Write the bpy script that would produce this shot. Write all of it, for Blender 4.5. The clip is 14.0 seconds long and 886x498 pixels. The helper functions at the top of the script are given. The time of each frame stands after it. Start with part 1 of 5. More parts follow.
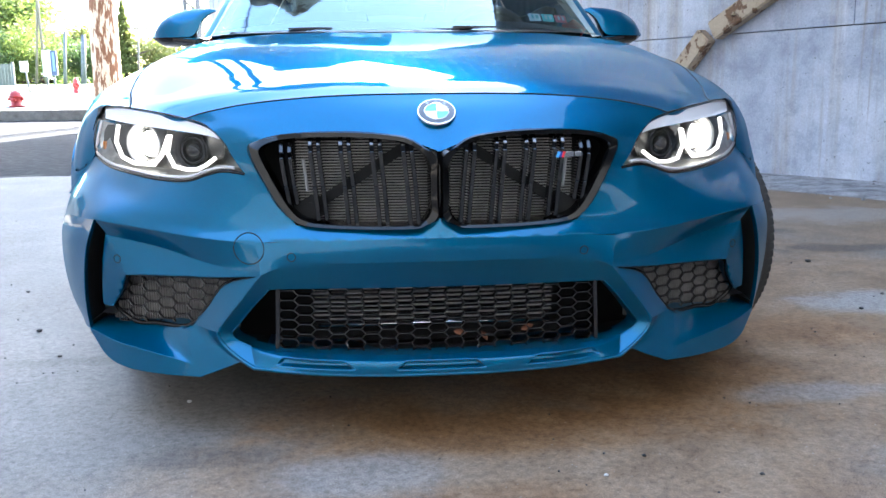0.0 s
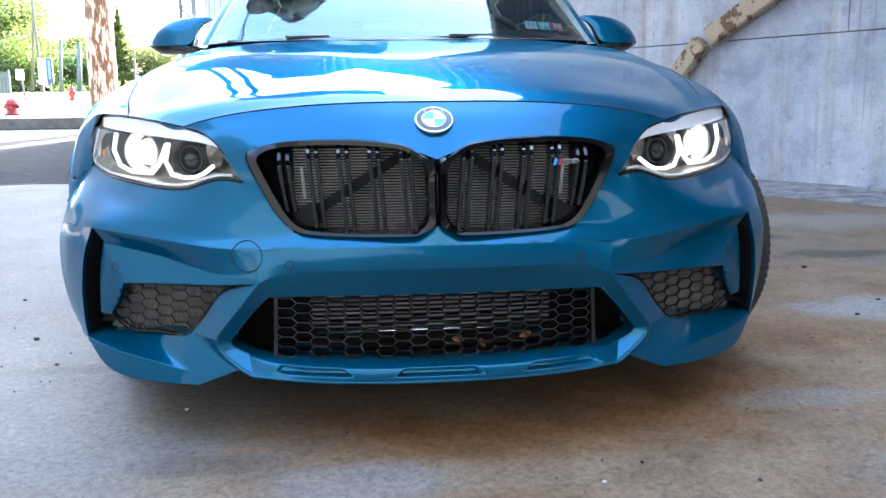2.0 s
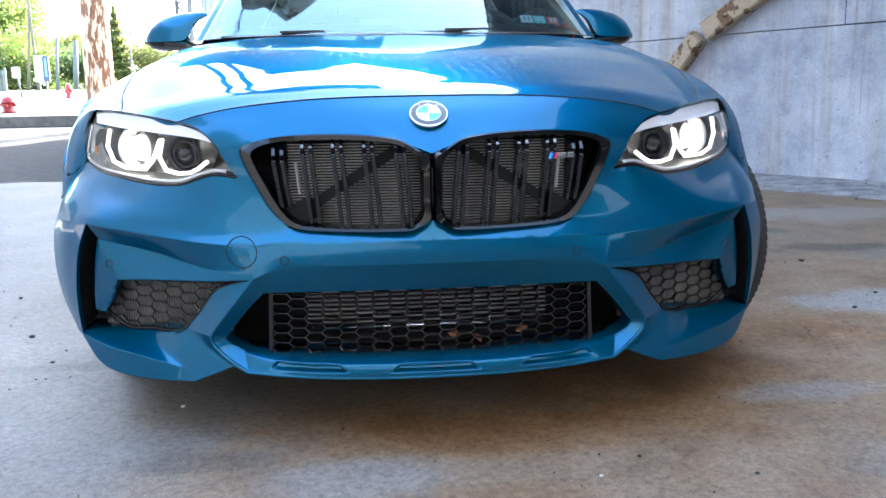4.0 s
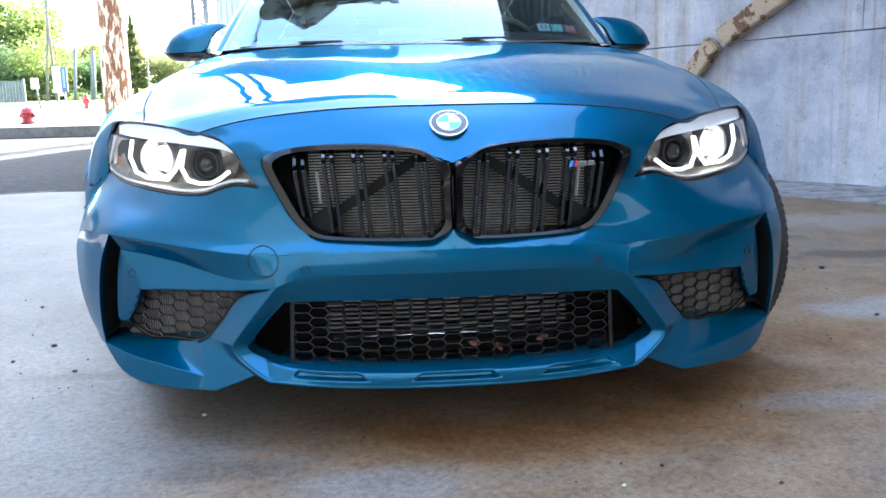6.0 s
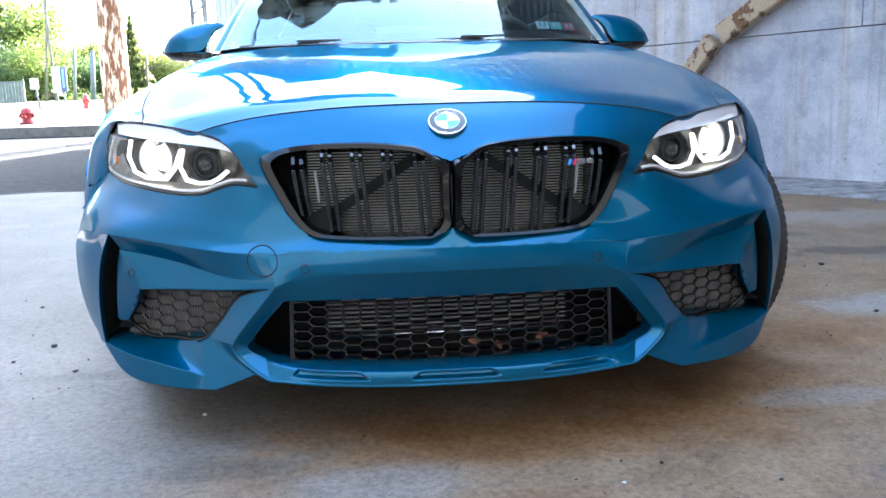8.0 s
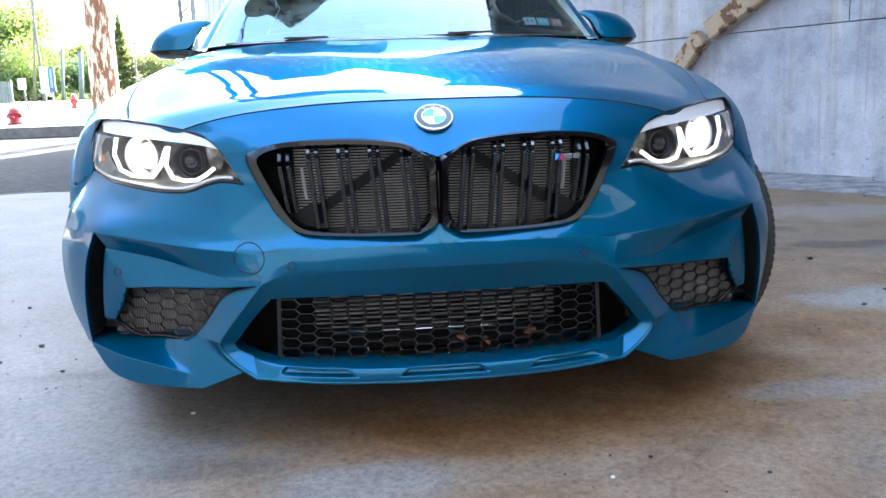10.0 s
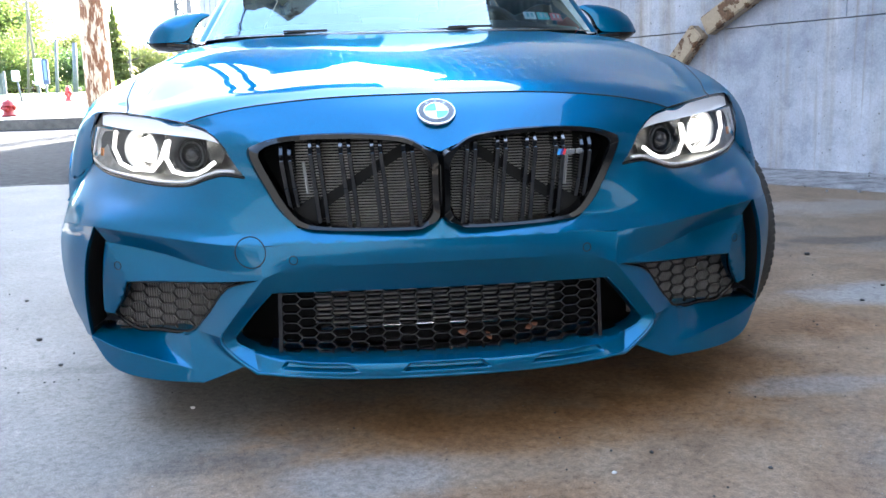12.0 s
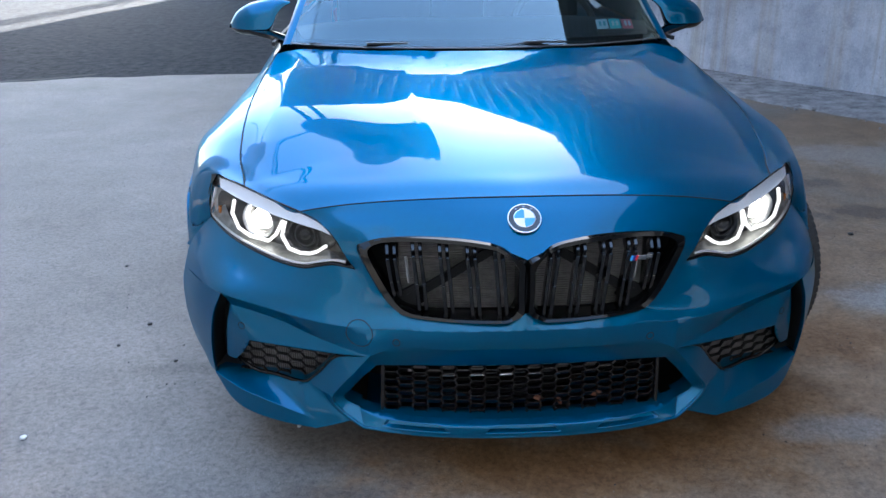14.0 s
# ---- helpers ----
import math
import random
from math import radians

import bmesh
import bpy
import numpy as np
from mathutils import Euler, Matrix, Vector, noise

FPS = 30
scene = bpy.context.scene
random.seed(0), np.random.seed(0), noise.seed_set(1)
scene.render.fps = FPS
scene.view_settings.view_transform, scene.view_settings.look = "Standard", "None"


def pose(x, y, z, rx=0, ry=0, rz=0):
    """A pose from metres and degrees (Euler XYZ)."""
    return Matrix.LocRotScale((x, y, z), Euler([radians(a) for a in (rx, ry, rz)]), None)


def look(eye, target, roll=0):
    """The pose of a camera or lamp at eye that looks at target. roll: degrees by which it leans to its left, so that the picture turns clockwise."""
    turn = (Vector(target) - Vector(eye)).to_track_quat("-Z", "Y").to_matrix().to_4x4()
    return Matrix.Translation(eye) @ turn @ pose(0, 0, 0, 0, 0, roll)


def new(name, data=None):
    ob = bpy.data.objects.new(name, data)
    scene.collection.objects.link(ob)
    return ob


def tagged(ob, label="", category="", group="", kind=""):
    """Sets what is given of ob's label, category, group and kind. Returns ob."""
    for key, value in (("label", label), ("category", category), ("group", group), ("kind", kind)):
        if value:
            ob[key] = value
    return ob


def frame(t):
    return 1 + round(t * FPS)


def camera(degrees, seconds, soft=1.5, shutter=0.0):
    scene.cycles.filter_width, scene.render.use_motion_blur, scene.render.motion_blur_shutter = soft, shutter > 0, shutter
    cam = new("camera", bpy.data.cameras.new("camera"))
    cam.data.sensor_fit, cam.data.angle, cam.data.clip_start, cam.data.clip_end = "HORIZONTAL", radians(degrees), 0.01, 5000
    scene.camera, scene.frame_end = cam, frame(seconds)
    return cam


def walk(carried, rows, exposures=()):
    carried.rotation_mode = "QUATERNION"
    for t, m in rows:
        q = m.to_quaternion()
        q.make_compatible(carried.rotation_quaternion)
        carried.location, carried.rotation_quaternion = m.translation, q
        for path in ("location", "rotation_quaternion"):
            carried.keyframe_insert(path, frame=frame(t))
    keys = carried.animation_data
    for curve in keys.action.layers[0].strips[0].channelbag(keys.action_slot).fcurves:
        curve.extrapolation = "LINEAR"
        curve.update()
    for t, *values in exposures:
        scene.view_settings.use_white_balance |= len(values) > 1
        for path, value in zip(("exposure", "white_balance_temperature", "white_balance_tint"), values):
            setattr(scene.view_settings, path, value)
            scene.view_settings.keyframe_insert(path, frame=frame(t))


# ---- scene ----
from mathutils.bvhtree import BVHTree

# ---- camera and its way round the car's nose ----
cam = camera(54.78, 14.0, soft=1.5)
ROWS = [
    (0.0, -0.1386, -1.7157, 0.7528, -10.19, 0.59, -4.81),
    (0.5, -0.1374, -1.7172, 0.7529, -9.93, 0.55, -4.82),
    (1.0, -0.1390, -1.7203, 0.7525, -9.83, 0.53, -5.14),
    (1.5, -0.1426, -1.7201, 0.7556, -9.68, 0.68, -5.19),
    (2.0, -0.1421, -1.7196, 0.7547, -9.74, 0.71, -5.08),
    (2.5, -0.1400, -1.7163, 0.7507, -9.97, 0.76, -5.25),
    (3.0, -0.1349, -1.7129, 0.7496, -10.16, 0.92, -5.33),
    (5.5, -0.1444, -1.7145, 0.7530, -9.55, 1.25, -4.80),
    (6.0, -0.1482, -1.7144, 0.7534, -9.47, 1.36, -4.31),
    (6.5, -0.1421, -1.7124, 0.7521, -9.71, 1.51, -4.48),
    (7.0, -0.1401, -1.7102, 0.7509, -9.82, 1.47, -4.64),
    (7.5, -0.1443, -1.7092, 0.7510, -9.82, 1.64, -4.28),
    (8.0, -0.1453, -1.7152, 0.7540, -9.59, 1.64, -4.33),
    (10.5, -0.1362, -1.7104, 0.7477, -9.85, 1.95, -5.07),
    (11.0, -0.1394, -1.7067, 0.7480, -10.02, 1.85, -5.08),
    (11.5, -0.1409, -1.7085, 0.7487, -10.09, 1.71, -4.99),
    (12.0, -0.1519, -1.7075, 0.7501, -10.14, 1.70, -5.29),
    (12.5, -0.2024, -1.6787, 0.8000, -9.99, 1.77, -4.29),
    (13.0, -0.2250, -1.6476, 0.9903, -12.53, 1.43, -4.13),
    (13.2, -0.2314, -1.6519, 1.0696, -14.55, 1.26, -4.44),
    (13.5, -0.2425, -1.6882, 1.2222, -17.00, 0.14, -2.95),
    (14.0, -0.2709, -1.8081, 1.3561, -20.40, 0.54, -2.54),
]
walk(cam, [(t, pose(x, y, z, 90 + pitch, roll, yaw)) for t, x, y, z, pitch, roll, yaw in ROWS],
     exposures=[(0.0, 4.31, 6380, 9), (12.3, 4.31, 6380, 9), (14.0, 3.54, 6080, 9)])

# ---- light ----
world = bpy.data.worlds.new("sky")
scene.world = world
world.use_nodes = True
SUN_ELEV, SUN_ROT = 26.0, 20.0
sky = world.node_tree.nodes.new("ShaderNodeTexSky")
sky.sky_type = "NISHITA"
sky.sun_disc = False
sky.sun_elevation, sky.sun_rotation = radians(SUN_ELEV), radians(SUN_ROT)
sky.air_density, sky.dust_density, sky.ozone_density = 1.0, 1.4, 0.3
bg = world.node_tree.nodes["Background"]
bg.inputs["Strength"].default_value = 0.15
world.node_tree.links.new(sky.outputs[0], bg.inputs["Color"])
sun = new("sun", bpy.data.lights.new("sun", "SUN"))
sun.data.energy, sun.data.angle, sun.data.color = 5.0, radians(0.5), (1.0, 0.95, 0.87)
SUN_DIR = Vector((math.sin(radians(SUN_ROT)) * math.cos(radians(SUN_ELEV)), math.cos(radians(SUN_ROT)) * math.cos(radians(SUN_ELEV)), math.sin(radians(SUN_ELEV))))
sun.matrix_world = look((0, 0, 30), Vector((0, 0, 30)) - SUN_DIR)


# ---- materials ----
def material(name, color, rough=0.5, metal=0.0, coat=0.0, spec=0.5):
    m = bpy.data.materials.new(name)
    m.use_nodes = True
    b = m.node_tree.nodes["Principled BSDF"]
    b.inputs["Base Color"].default_value = (*color, 1)
    b.inputs["Roughness"].default_value = rough
    b.inputs["Metallic"].default_value = metal
    b.inputs["Coat Weight"].default_value = coat
    b.inputs["Coat Roughness"].default_value = 0.02
    b.inputs["Specular IOR Level"].default_value = spec
    return m


def node(m, kind, **inputs):
    n = m.node_tree.nodes.new(kind)
    for key, value in inputs.items():
        n.inputs[key.replace("_", " ")].default_value = value
    return n


def noise_tex(m, scale, detail=6.0, rough=0.6, stretch=(1, 1, 1), coords="Object"):
    tc = node(m, "ShaderNodeTexCoord")
    mp = node(m, "ShaderNodeMapping")
    mp.inputs["Scale"].default_value = stretch
    m.node_tree.links.new(tc.outputs[coords], mp.inputs["Vector"])
    n = node(m, "ShaderNodeTexNoise", Scale=scale, Detail=detail, Roughness=rough)
    m.node_tree.links.new(mp.outputs[0], n.inputs["Vector"])
    return n.outputs["Fac"]


def ramp(m, fac, stops):
    r = m.node_tree.nodes.new("ShaderNodeValToRGB")
    while len(r.color_ramp.elements) < len(stops):
        r.color_ramp.elements.new(0.5)
    for e, (p, c) in zip(r.color_ramp.elements, stops):
        e.position, e.color = p, (*c, 1)
    m.node_tree.links.new(fac, r.inputs[0])
    return r.outputs[0]


def mix(m, fac, a, b, blend="MIX"):
    n = m.node_tree.nodes.new("ShaderNodeMix")
    n.data_type, n.blend_type = "RGBA", blend
    for sock, value in ((n.inputs[0], fac), (n.inputs[6], a), (n.inputs[7], b)):
        if hasattr(value, "is_output"):
            m.node_tree.links.new(value, sock)
        else:
            sock.default_value = value if isinstance(value, float) else (*value, 1)
    return n.outputs[2]


def set_input(m, socket, out):
    m.node_tree.links.new(out, m.node_tree.nodes["Principled BSDF"].inputs[socket])


def bump(m, height, strength=0.3, distance=0.01):
    n = node(m, "ShaderNodeBump", Strength=strength, Distance=distance)
    m.node_tree.links.new(height, n.inputs["Height"])
    set_input(m, "Normal", n.outputs[0])


def mottled(name, c1, c2, scale, rough=0.7, stretch=(1, 1, 1), bump_s=0.2, fine=60.0, metal=0.0, dist=0.01):
    """A surface of two tones, with a coarse and a fine pattern."""
    m = material(name, c1, rough, metal)
    a = noise_tex(m, scale, 8, 0.65, stretch)
    f = noise_tex(m, fine, 4, 0.6, stretch)
    col = ramp(m, a, [(0.35, c1), (0.65, c2)])
    dark = ramp(m, f, [(0.3, (0.8, 0.8, 0.8)), (0.7, (1.12, 1.12, 1.12))])
    set_input(m, "Base Color", mix(m, 1.0, col, dark, "MULTIPLY"))
    bump(m, f, bump_s, dist)
    return m


def glow(name, color, strength):
    m = material(name, color, 0.4)
    b = m.node_tree.nodes["Principled BSDF"]
    b.inputs["Emission Color"].default_value = (*color, 1)
    b.inputs["Emission Strength"].default_value = strength
    return m


def clear(name, tint=(1, 1, 1), rough=0.0, ior=1.5, sheen=(1, 1, 1)):
    """A thin clear pane: see-through, with a sheen that grows to the edge."""
    m = bpy.data.materials.new(name)
    m.use_nodes = True
    t = m.node_tree
    t.nodes.remove(t.nodes["Principled BSDF"])
    out = t.nodes["Material Output"]
    tr = t.nodes.new("ShaderNodeBsdfTransparent")
    tr.inputs[0].default_value = (*tint, 1)
    gl = t.nodes.new("ShaderNodeBsdfGlossy")
    gl.inputs["Roughness"].default_value = rough
    gl.inputs["Color"].default_value = (*sheen, 1)
    fr = t.nodes.new("ShaderNodeFresnel")
    fr.inputs["IOR"].default_value = ior
    mx = t.nodes.new("ShaderNodeMixShader")
    t.links.new(fr.outputs[0], mx.inputs[0])
    t.links.new(tr.outputs[0], mx.inputs[1])
    t.links.new(gl.outputs[0], mx.inputs[2])
    t.links.new(mx.outputs[0], out.inputs["Surface"])
    return m


PAINT = material("blue_metallic_paint", (0.001, 0.10, 0.20), 0.30, 0.66, 0.56, 0.0)
PAINT.node_tree.nodes["Principled BSDF"].inputs["Coat IOR"].default_value = 1.5
PAINT.node_tree.nodes["Principled BSDF"].inputs["Coat Roughness"].default_value = 0.006
PAINT.node_tree.nodes["Principled BSDF"].inputs["Specular Tint"].default_value = (0.04, 0.46, 0.62, 1)
rounding = node(PAINT, "ShaderNodeBevel", Radius=0.0045)
rounding.samples = 4
for socket in ("Normal", "Coat Normal"):
    set_input(PAINT, socket, rounding.outputs[0])
flakes = noise_tex(PAINT, 900.0, 2, 0.5)
set_input(PAINT, "Base Color", ramp(PAINT, flakes, [(0.3, (0.0001, 0.077, 0.158)), (0.7, (0.0001, 0.114, 0.236))]))
BLACK_GLOSS = material("black_gloss_plastic", (0.0025, 0.0025, 0.0025), 0.06, 0.0, 0.0, 0.32)
SLAT = material("black_slat_plastic", (0.005, 0.005, 0.0055), 0.12, 0.0, 0.2, 0.5)
BLACK = mottled("black_plastic", (0.008, 0.008, 0.009), (0.014, 0.014, 0.015), 30, 0.42, bump_s=0.05, fine=400)
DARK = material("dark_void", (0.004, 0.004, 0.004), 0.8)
MESH = material("black_mesh_plastic", (0.006, 0.006, 0.007), 0.16, 0.0, 0.0, 0.6)
RUBBER = mottled("tyre_rubber", (0.018, 0.018, 0.018), (0.032, 0.031, 0.03), 18, 0.75, bump_s=0.1, fine=200)
CHROME = material("chrome", (0.75, 0.76, 0.78), 0.12, 1.0)
FIN = mottled("radiator_fins", (0.25, 0.24, 0.225), (0.45, 0.425, 0.40), 25, 0.4, metal=0.4, bump_s=0.1)
FIN_LIGHT = mottled("cooler_fins", (0.34, 0.315, 0.30), (0.50, 0.47, 0.45), 25, 0.5, metal=0.3, bump_s=0.1)
SIDE_FIN = mottled("side_cooler_fins", (0.16, 0.15, 0.145), (0.26, 0.245, 0.235), 25, 0.5, metal=0.3, bump_s=0.1)
HOUSING = mottled("smoked_lamp_housing", (0.10, 0.097, 0.09), (0.22, 0.215, 0.20), 40, 0.28, metal=0.6, bump_s=0.1)
ALLOY = material("dark_alloy", (0.05, 0.05, 0.053), 0.3, 0.9)
STEEL = mottled("brake_steel", (0.3, 0.3, 0.3), (0.42, 0.41, 0.4), 30, 0.35, metal=1.0)
GLASS = clear("windscreen_glass", (0.60, 0.78, 0.82), 0.0, 1.80, (0.60, 0.86, 1.0))
LENS = clear("headlight_cover", (0.97, 0.98, 1.0), 0.0, 1.28)
WHITE = material("white_enamel", (0.8, 0.8, 0.8), 0.2, 0, 0.5)
BLUE = material("blue_enamel", (0.05, 0.32, 0.72), 0.2, 0, 0.5)
RED = material("red_enamel", (0.6, 0.02, 0.03), 0.3)
DRL = glow("daylight_led", (1.0, 0.97, 0.90), 0.12)
BEAM = glow("low_beam", (1.0, 0.96, 0.88), 0.6)
DIM = material("smoked_lens", (0.012, 0.012, 0.014), 0.06, 0.0, 0.0, 0.5)
BROW = material("frosted_brow", (0.86, 0.87, 0.90), 0.4, 0.0, 0.3)
SILVER = mottled("reflector_silver", (0.72, 0.72, 0.70), (0.82, 0.82, 0.80), 20, 0.2, metal=0.7, bump_s=0.02)
AMBER = material("amber_reflector", (0.55, 0.16, 0.02), 0.25)
FROST = mottled("frosted_silver", (0.22, 0.215, 0.20), (0.34, 0.335, 0.31), 30, 0.32, metal=0.4, bump_s=0.03)
BEZEL = material("black_bezel", (0.006, 0.006, 0.006), 0.25, 0.0, 0.0, 0.4)
TRIM = material("interior_trim", (0.02, 0.02, 0.021), 0.6)


# ---- modelling helpers ----
def part(name, bm, mat, parent=None, label=""):
    """One bmesh as one mesh object, under a thing or a part."""
    me = bpy.data.meshes.new(name)
    bm.to_mesh(me)
    bm.free()
    mats = mat if isinstance(mat, (list, tuple)) else [mat]
    for k in mats:
        me.materials.append(k)
    ob = new(name, me)
    if parent is not None:
        ob.parent = parent
        ob.matrix_parent_inverse = parent_world(parent).inverted()
    if label:
        ob["label"] = label
    return ob


def parent_world(ob):
    m = Matrix.Identity(4)
    while ob is not None:
        m = (ob.matrix_basis if ob.parent is None else ob.matrix_parent_inverse @ ob.matrix_basis) @ m
        ob = ob.parent
    return m


def thing(name, label, category, place=(0, 0, 0), group="", kind=""):
    ob = new(name)
    ob.location = place
    ob.empty_display_size = 0.1
    return tagged(ob, label, category, group, kind)


def spline(pts, n=6, closed=False):
    """n points a segment along a smooth curve through pts."""
    p = np.array(pts, float)
    k = len(p)
    if k == 2 and not closed:
        return [p[0] + (p[1] - p[0]) * i / n for i in range(n + 1)]
    out = []
    segs = k if closed else k - 1
    for i in range(segs):
        p1, p2 = p[i % k], p[(i + 1) % k]
        p0 = p[(i - 1) % k] if closed or i > 0 else 2 * p1 - p2
        p3 = p[(i + 2) % k] if closed or i + 2 < k else 2 * p2 - p1
        for j in range(n):
            t = j / n
            out.append(0.5 * (2 * p1 + (p2 - p0) * t + (2 * p0 - 5 * p1 + 4 * p2 - p3) * t * t + (3 * p1 - p0 - 3 * p2 + p3) * t ** 3))
    if not closed:
        out.append(p[-1])
    return out


def grid(bm, rows, mat=0, mirror=False, flip=False):
    """Quads between rows of points."""
    for side in ((1, -1) if mirror else (1,)):
        vs = [[bm.verts.new((side * q[0], q[1], q[2])) for q in row] for row in rows]
        for a, b in zip(vs, vs[1:]):
            for i in range(len(a) - 1):
                quad = [a[i], a[i + 1], b[i + 1], b[i]]
                if (side < 0) != flip:
                    quad.reverse()
                f = bm.faces.new(quad)
                f.smooth, f.material_index = True, mat


def loft(bm, curves, nu=6, nv=6, mat=0, mirror=False, flip=False, shift=None):
    """A smooth sheet through curves that have as many points each."""
    lines = [spline(c, nu) for c in curves]
    cols = [spline([l[i] for l in lines], nv) for i in range(len(lines[0]))]
    rows = [[c[j] for c in cols] for j in range(len(cols[0]))]
    if shift:
        rows = [[shift(q) for q in row] for row in rows]
    grid(bm, rows, mat, mirror, flip)


def rim(bm, curve, depth, nu=6, mat=0, mirror=False, flip=False):
    """The turned-in edge of an opening."""
    line = spline(curve, nu)
    grid(bm, [line, [q + np.array(depth) for q in line]], mat, mirror, flip)


def finish(bm, weld=0.0025, sharp=32):
    bmesh.ops.remove_doubles(bm, verts=bm.verts, dist=weld)
    bmesh.ops.recalc_face_normals(bm, faces=bm.faces)
    for e in bm.edges:
        if len(e.link_faces) == 2 and e.calc_face_angle(0) > radians(sharp):
            e.smooth = False
    return bm


def box(bm, c, s, mat=0, m=None, bevel=0.0):
    r = bmesh.ops.create_cube(bm, size=1, matrix=Matrix.Translation(c) @ (m or Matrix.Identity(4)) @ Matrix.Diagonal((*s, 1)))
    faces = {f for v in r["verts"] for f in v.link_faces}
    for f in faces:
        f.material_index = mat
    if bevel:
        edges = list({e for f in faces for e in f.edges})
        for f in bmesh.ops.bevel(bm, geom=edges, offset=bevel, segments=2, affect="EDGES", profile=0.6)["faces"]:
            f.material_index = mat


def bar(bm, a, b, w, h, mat=0, up=(0, 0, 1)):
    """A square bar from a to b, w across and h along up."""
    a, b = Vector(a), Vector(b)
    d = (b - a).normalized()
    s = d.cross(Vector(up))
    s = s.normalized() if s.length > 1e-6 else Vector((1, 0, 0))
    u = s.cross(d)
    vs = [bm.verts.new(p + s * i * w / 2 + u * j * h / 2) for p in (a, b) for i, j in ((-1, -1), (1, -1), (1, 1), (-1, 1))]
    for q in ((0, 1, 2, 3), (7, 6, 5, 4), (0, 4, 5, 1), (1, 5, 6, 2), (2, 6, 7, 3), (3, 7, 4, 0)):
        f = bm.faces.new([vs[i] for i in q])
        f.material_index = mat


def tube(bm, pts, radius, sides=8, mat=0, caps=True, ref=None):
    """A round rod along pts; radius is one number or one a point."""
    pts = [Vector(p) for p in pts]
    rings = []
    for i, p in enumerate(pts):
        d = (pts[min(i + 1, len(pts) - 1)] - pts[max(i - 1, 0)]).normalized()
        s = d.cross(Vector(ref) if ref else Vector((0.03, 0.02, 1)) if abs(d.z) < 0.95 else Vector((1, 0.02, 0))).normalized()
        u = s.cross(d)
        r = radius[i] if isinstance(radius, (list, tuple)) else radius
        rings.append([bm.verts.new(p + (s * math.cos(a) + u * math.sin(a)) * r) for a in (2 * math.pi * k / sides for k in range(sides))])
    for a, b in zip(rings, rings[1:]):
        for k in range(sides):
            f = bm.faces.new((a[k], a[(k + 1) % sides], b[(k + 1) % sides], b[k]))
            f.smooth, f.material_index = True, mat
    if caps:
        bm.faces.new(list(reversed(rings[0]))).material_index = mat
        bm.faces.new(rings[-1]).material_index = mat


def lathe(bm, profile, m, sides=48, mat=0, closed=False):
    """profile: (radius, along) turned about z, then moved by m."""
    rings = [[bm.verts.new(m @ Vector((r * math.cos(a), r * math.sin(a), z))) for a in (2 * math.pi * k / sides for k in range(sides))] for r, z in profile]
    pairs = list(zip(rings, rings[1:])) + ([(rings[-1], rings[0])] if closed else [])
    for a, b in pairs:
        for k in range(sides):
            f = bm.faces.new((a[k], a[(k + 1) % sides], b[(k + 1) % sides], b[k]))
            f.smooth, f.material_index = True, mat


def disc(bm, m, r, sides=32, mat=0, a0=0.0, a1=360.0):
    c = bm.verts.new(m @ Vector((0, 0, 0)))
    vs = [bm.verts.new(m @ Vector((r * math.cos(radians(a0 + (a1 - a0) * k / sides)), r * math.sin(radians(a0 + (a1 - a0) * k / sides)), 0))) for k in range(sides + 1)]
    for a, b in zip(vs, vs[1:]):
        bm.faces.new((c, a, b)).material_index = mat


def inside(poly, x, z):
    hit = False
    for (x1, z1), (x2, z2) in zip(poly, poly[1:] + poly[:1]):
        if (z1 > z) != (z2 > z) and x < (x2 - x1) * (z - z1) / (z2 - z1) + x1:
            hit = not hit
    return hit


def honeycomb(bm, poly, place, cell_w, cell_h, wall, depth, mat=0):
    """Hexagonal mesh inside poly (x, z); place gives the front of the mesh at (x, z)."""
    xs, zs = [p[0] for p in poly], [p[1] for p in poly]
    col = cell_w * 0.78
    done = set()
    i = 0
    x = min(xs) - cell_w
    while x < max(xs) + cell_w:
        z = min(zs) - cell_h + (cell_h / 2 if i % 2 else 0)
        while z < max(zs) + cell_h:
            q = [(x + cell_w * 0.5, z), (x + cell_w * 0.28, z + cell_h / 2), (x - cell_w * 0.28, z + cell_h / 2), (x - cell_w * 0.5, z), (x - cell_w * 0.28, z - cell_h / 2), (x + cell_w * 0.28, z - cell_h / 2)]
            for a, b in zip(q, q[1:] + q[:1]):
                key = (round((a[0] + b[0]) * 500), round((a[1] + b[1]) * 500))
                if key in done or not inside(poly, (a[0] + b[0]) / 2, (a[1] + b[1]) / 2):
                    continue
                done.add(key)
                pa, pb = Vector(place(*a)), Vector(place(*b))
                off = Vector((0, depth / 2, 0))
                bar(bm, pa + off, pb + off, depth, wall, mat, up=(pb - pa).cross(Vector((0, 1, 0))))
            z += cell_h
        x += col
        i += 1


MIRROR = Matrix.Diagonal((-1, 1, 1, 1))


def flipped(bm):
    """A mirrored copy of a half's mesh."""
    c = bm.copy()
    bmesh.ops.transform(c, matrix=MIRROR, verts=c.verts)
    bmesh.ops.reverse_faces(c, faces=c.faces)
    return c


def both(name, bm, mat, parent, label=""):
    """A part on either side of the car."""
    c = flipped(bm)
    return part(name, bm, mat, parent, label), part(name, c, mat, parent, label)


# ---- the car ----
car = thing("car", "blue metallic sports coupe with black twin grille, headlights lit, parked", "car")

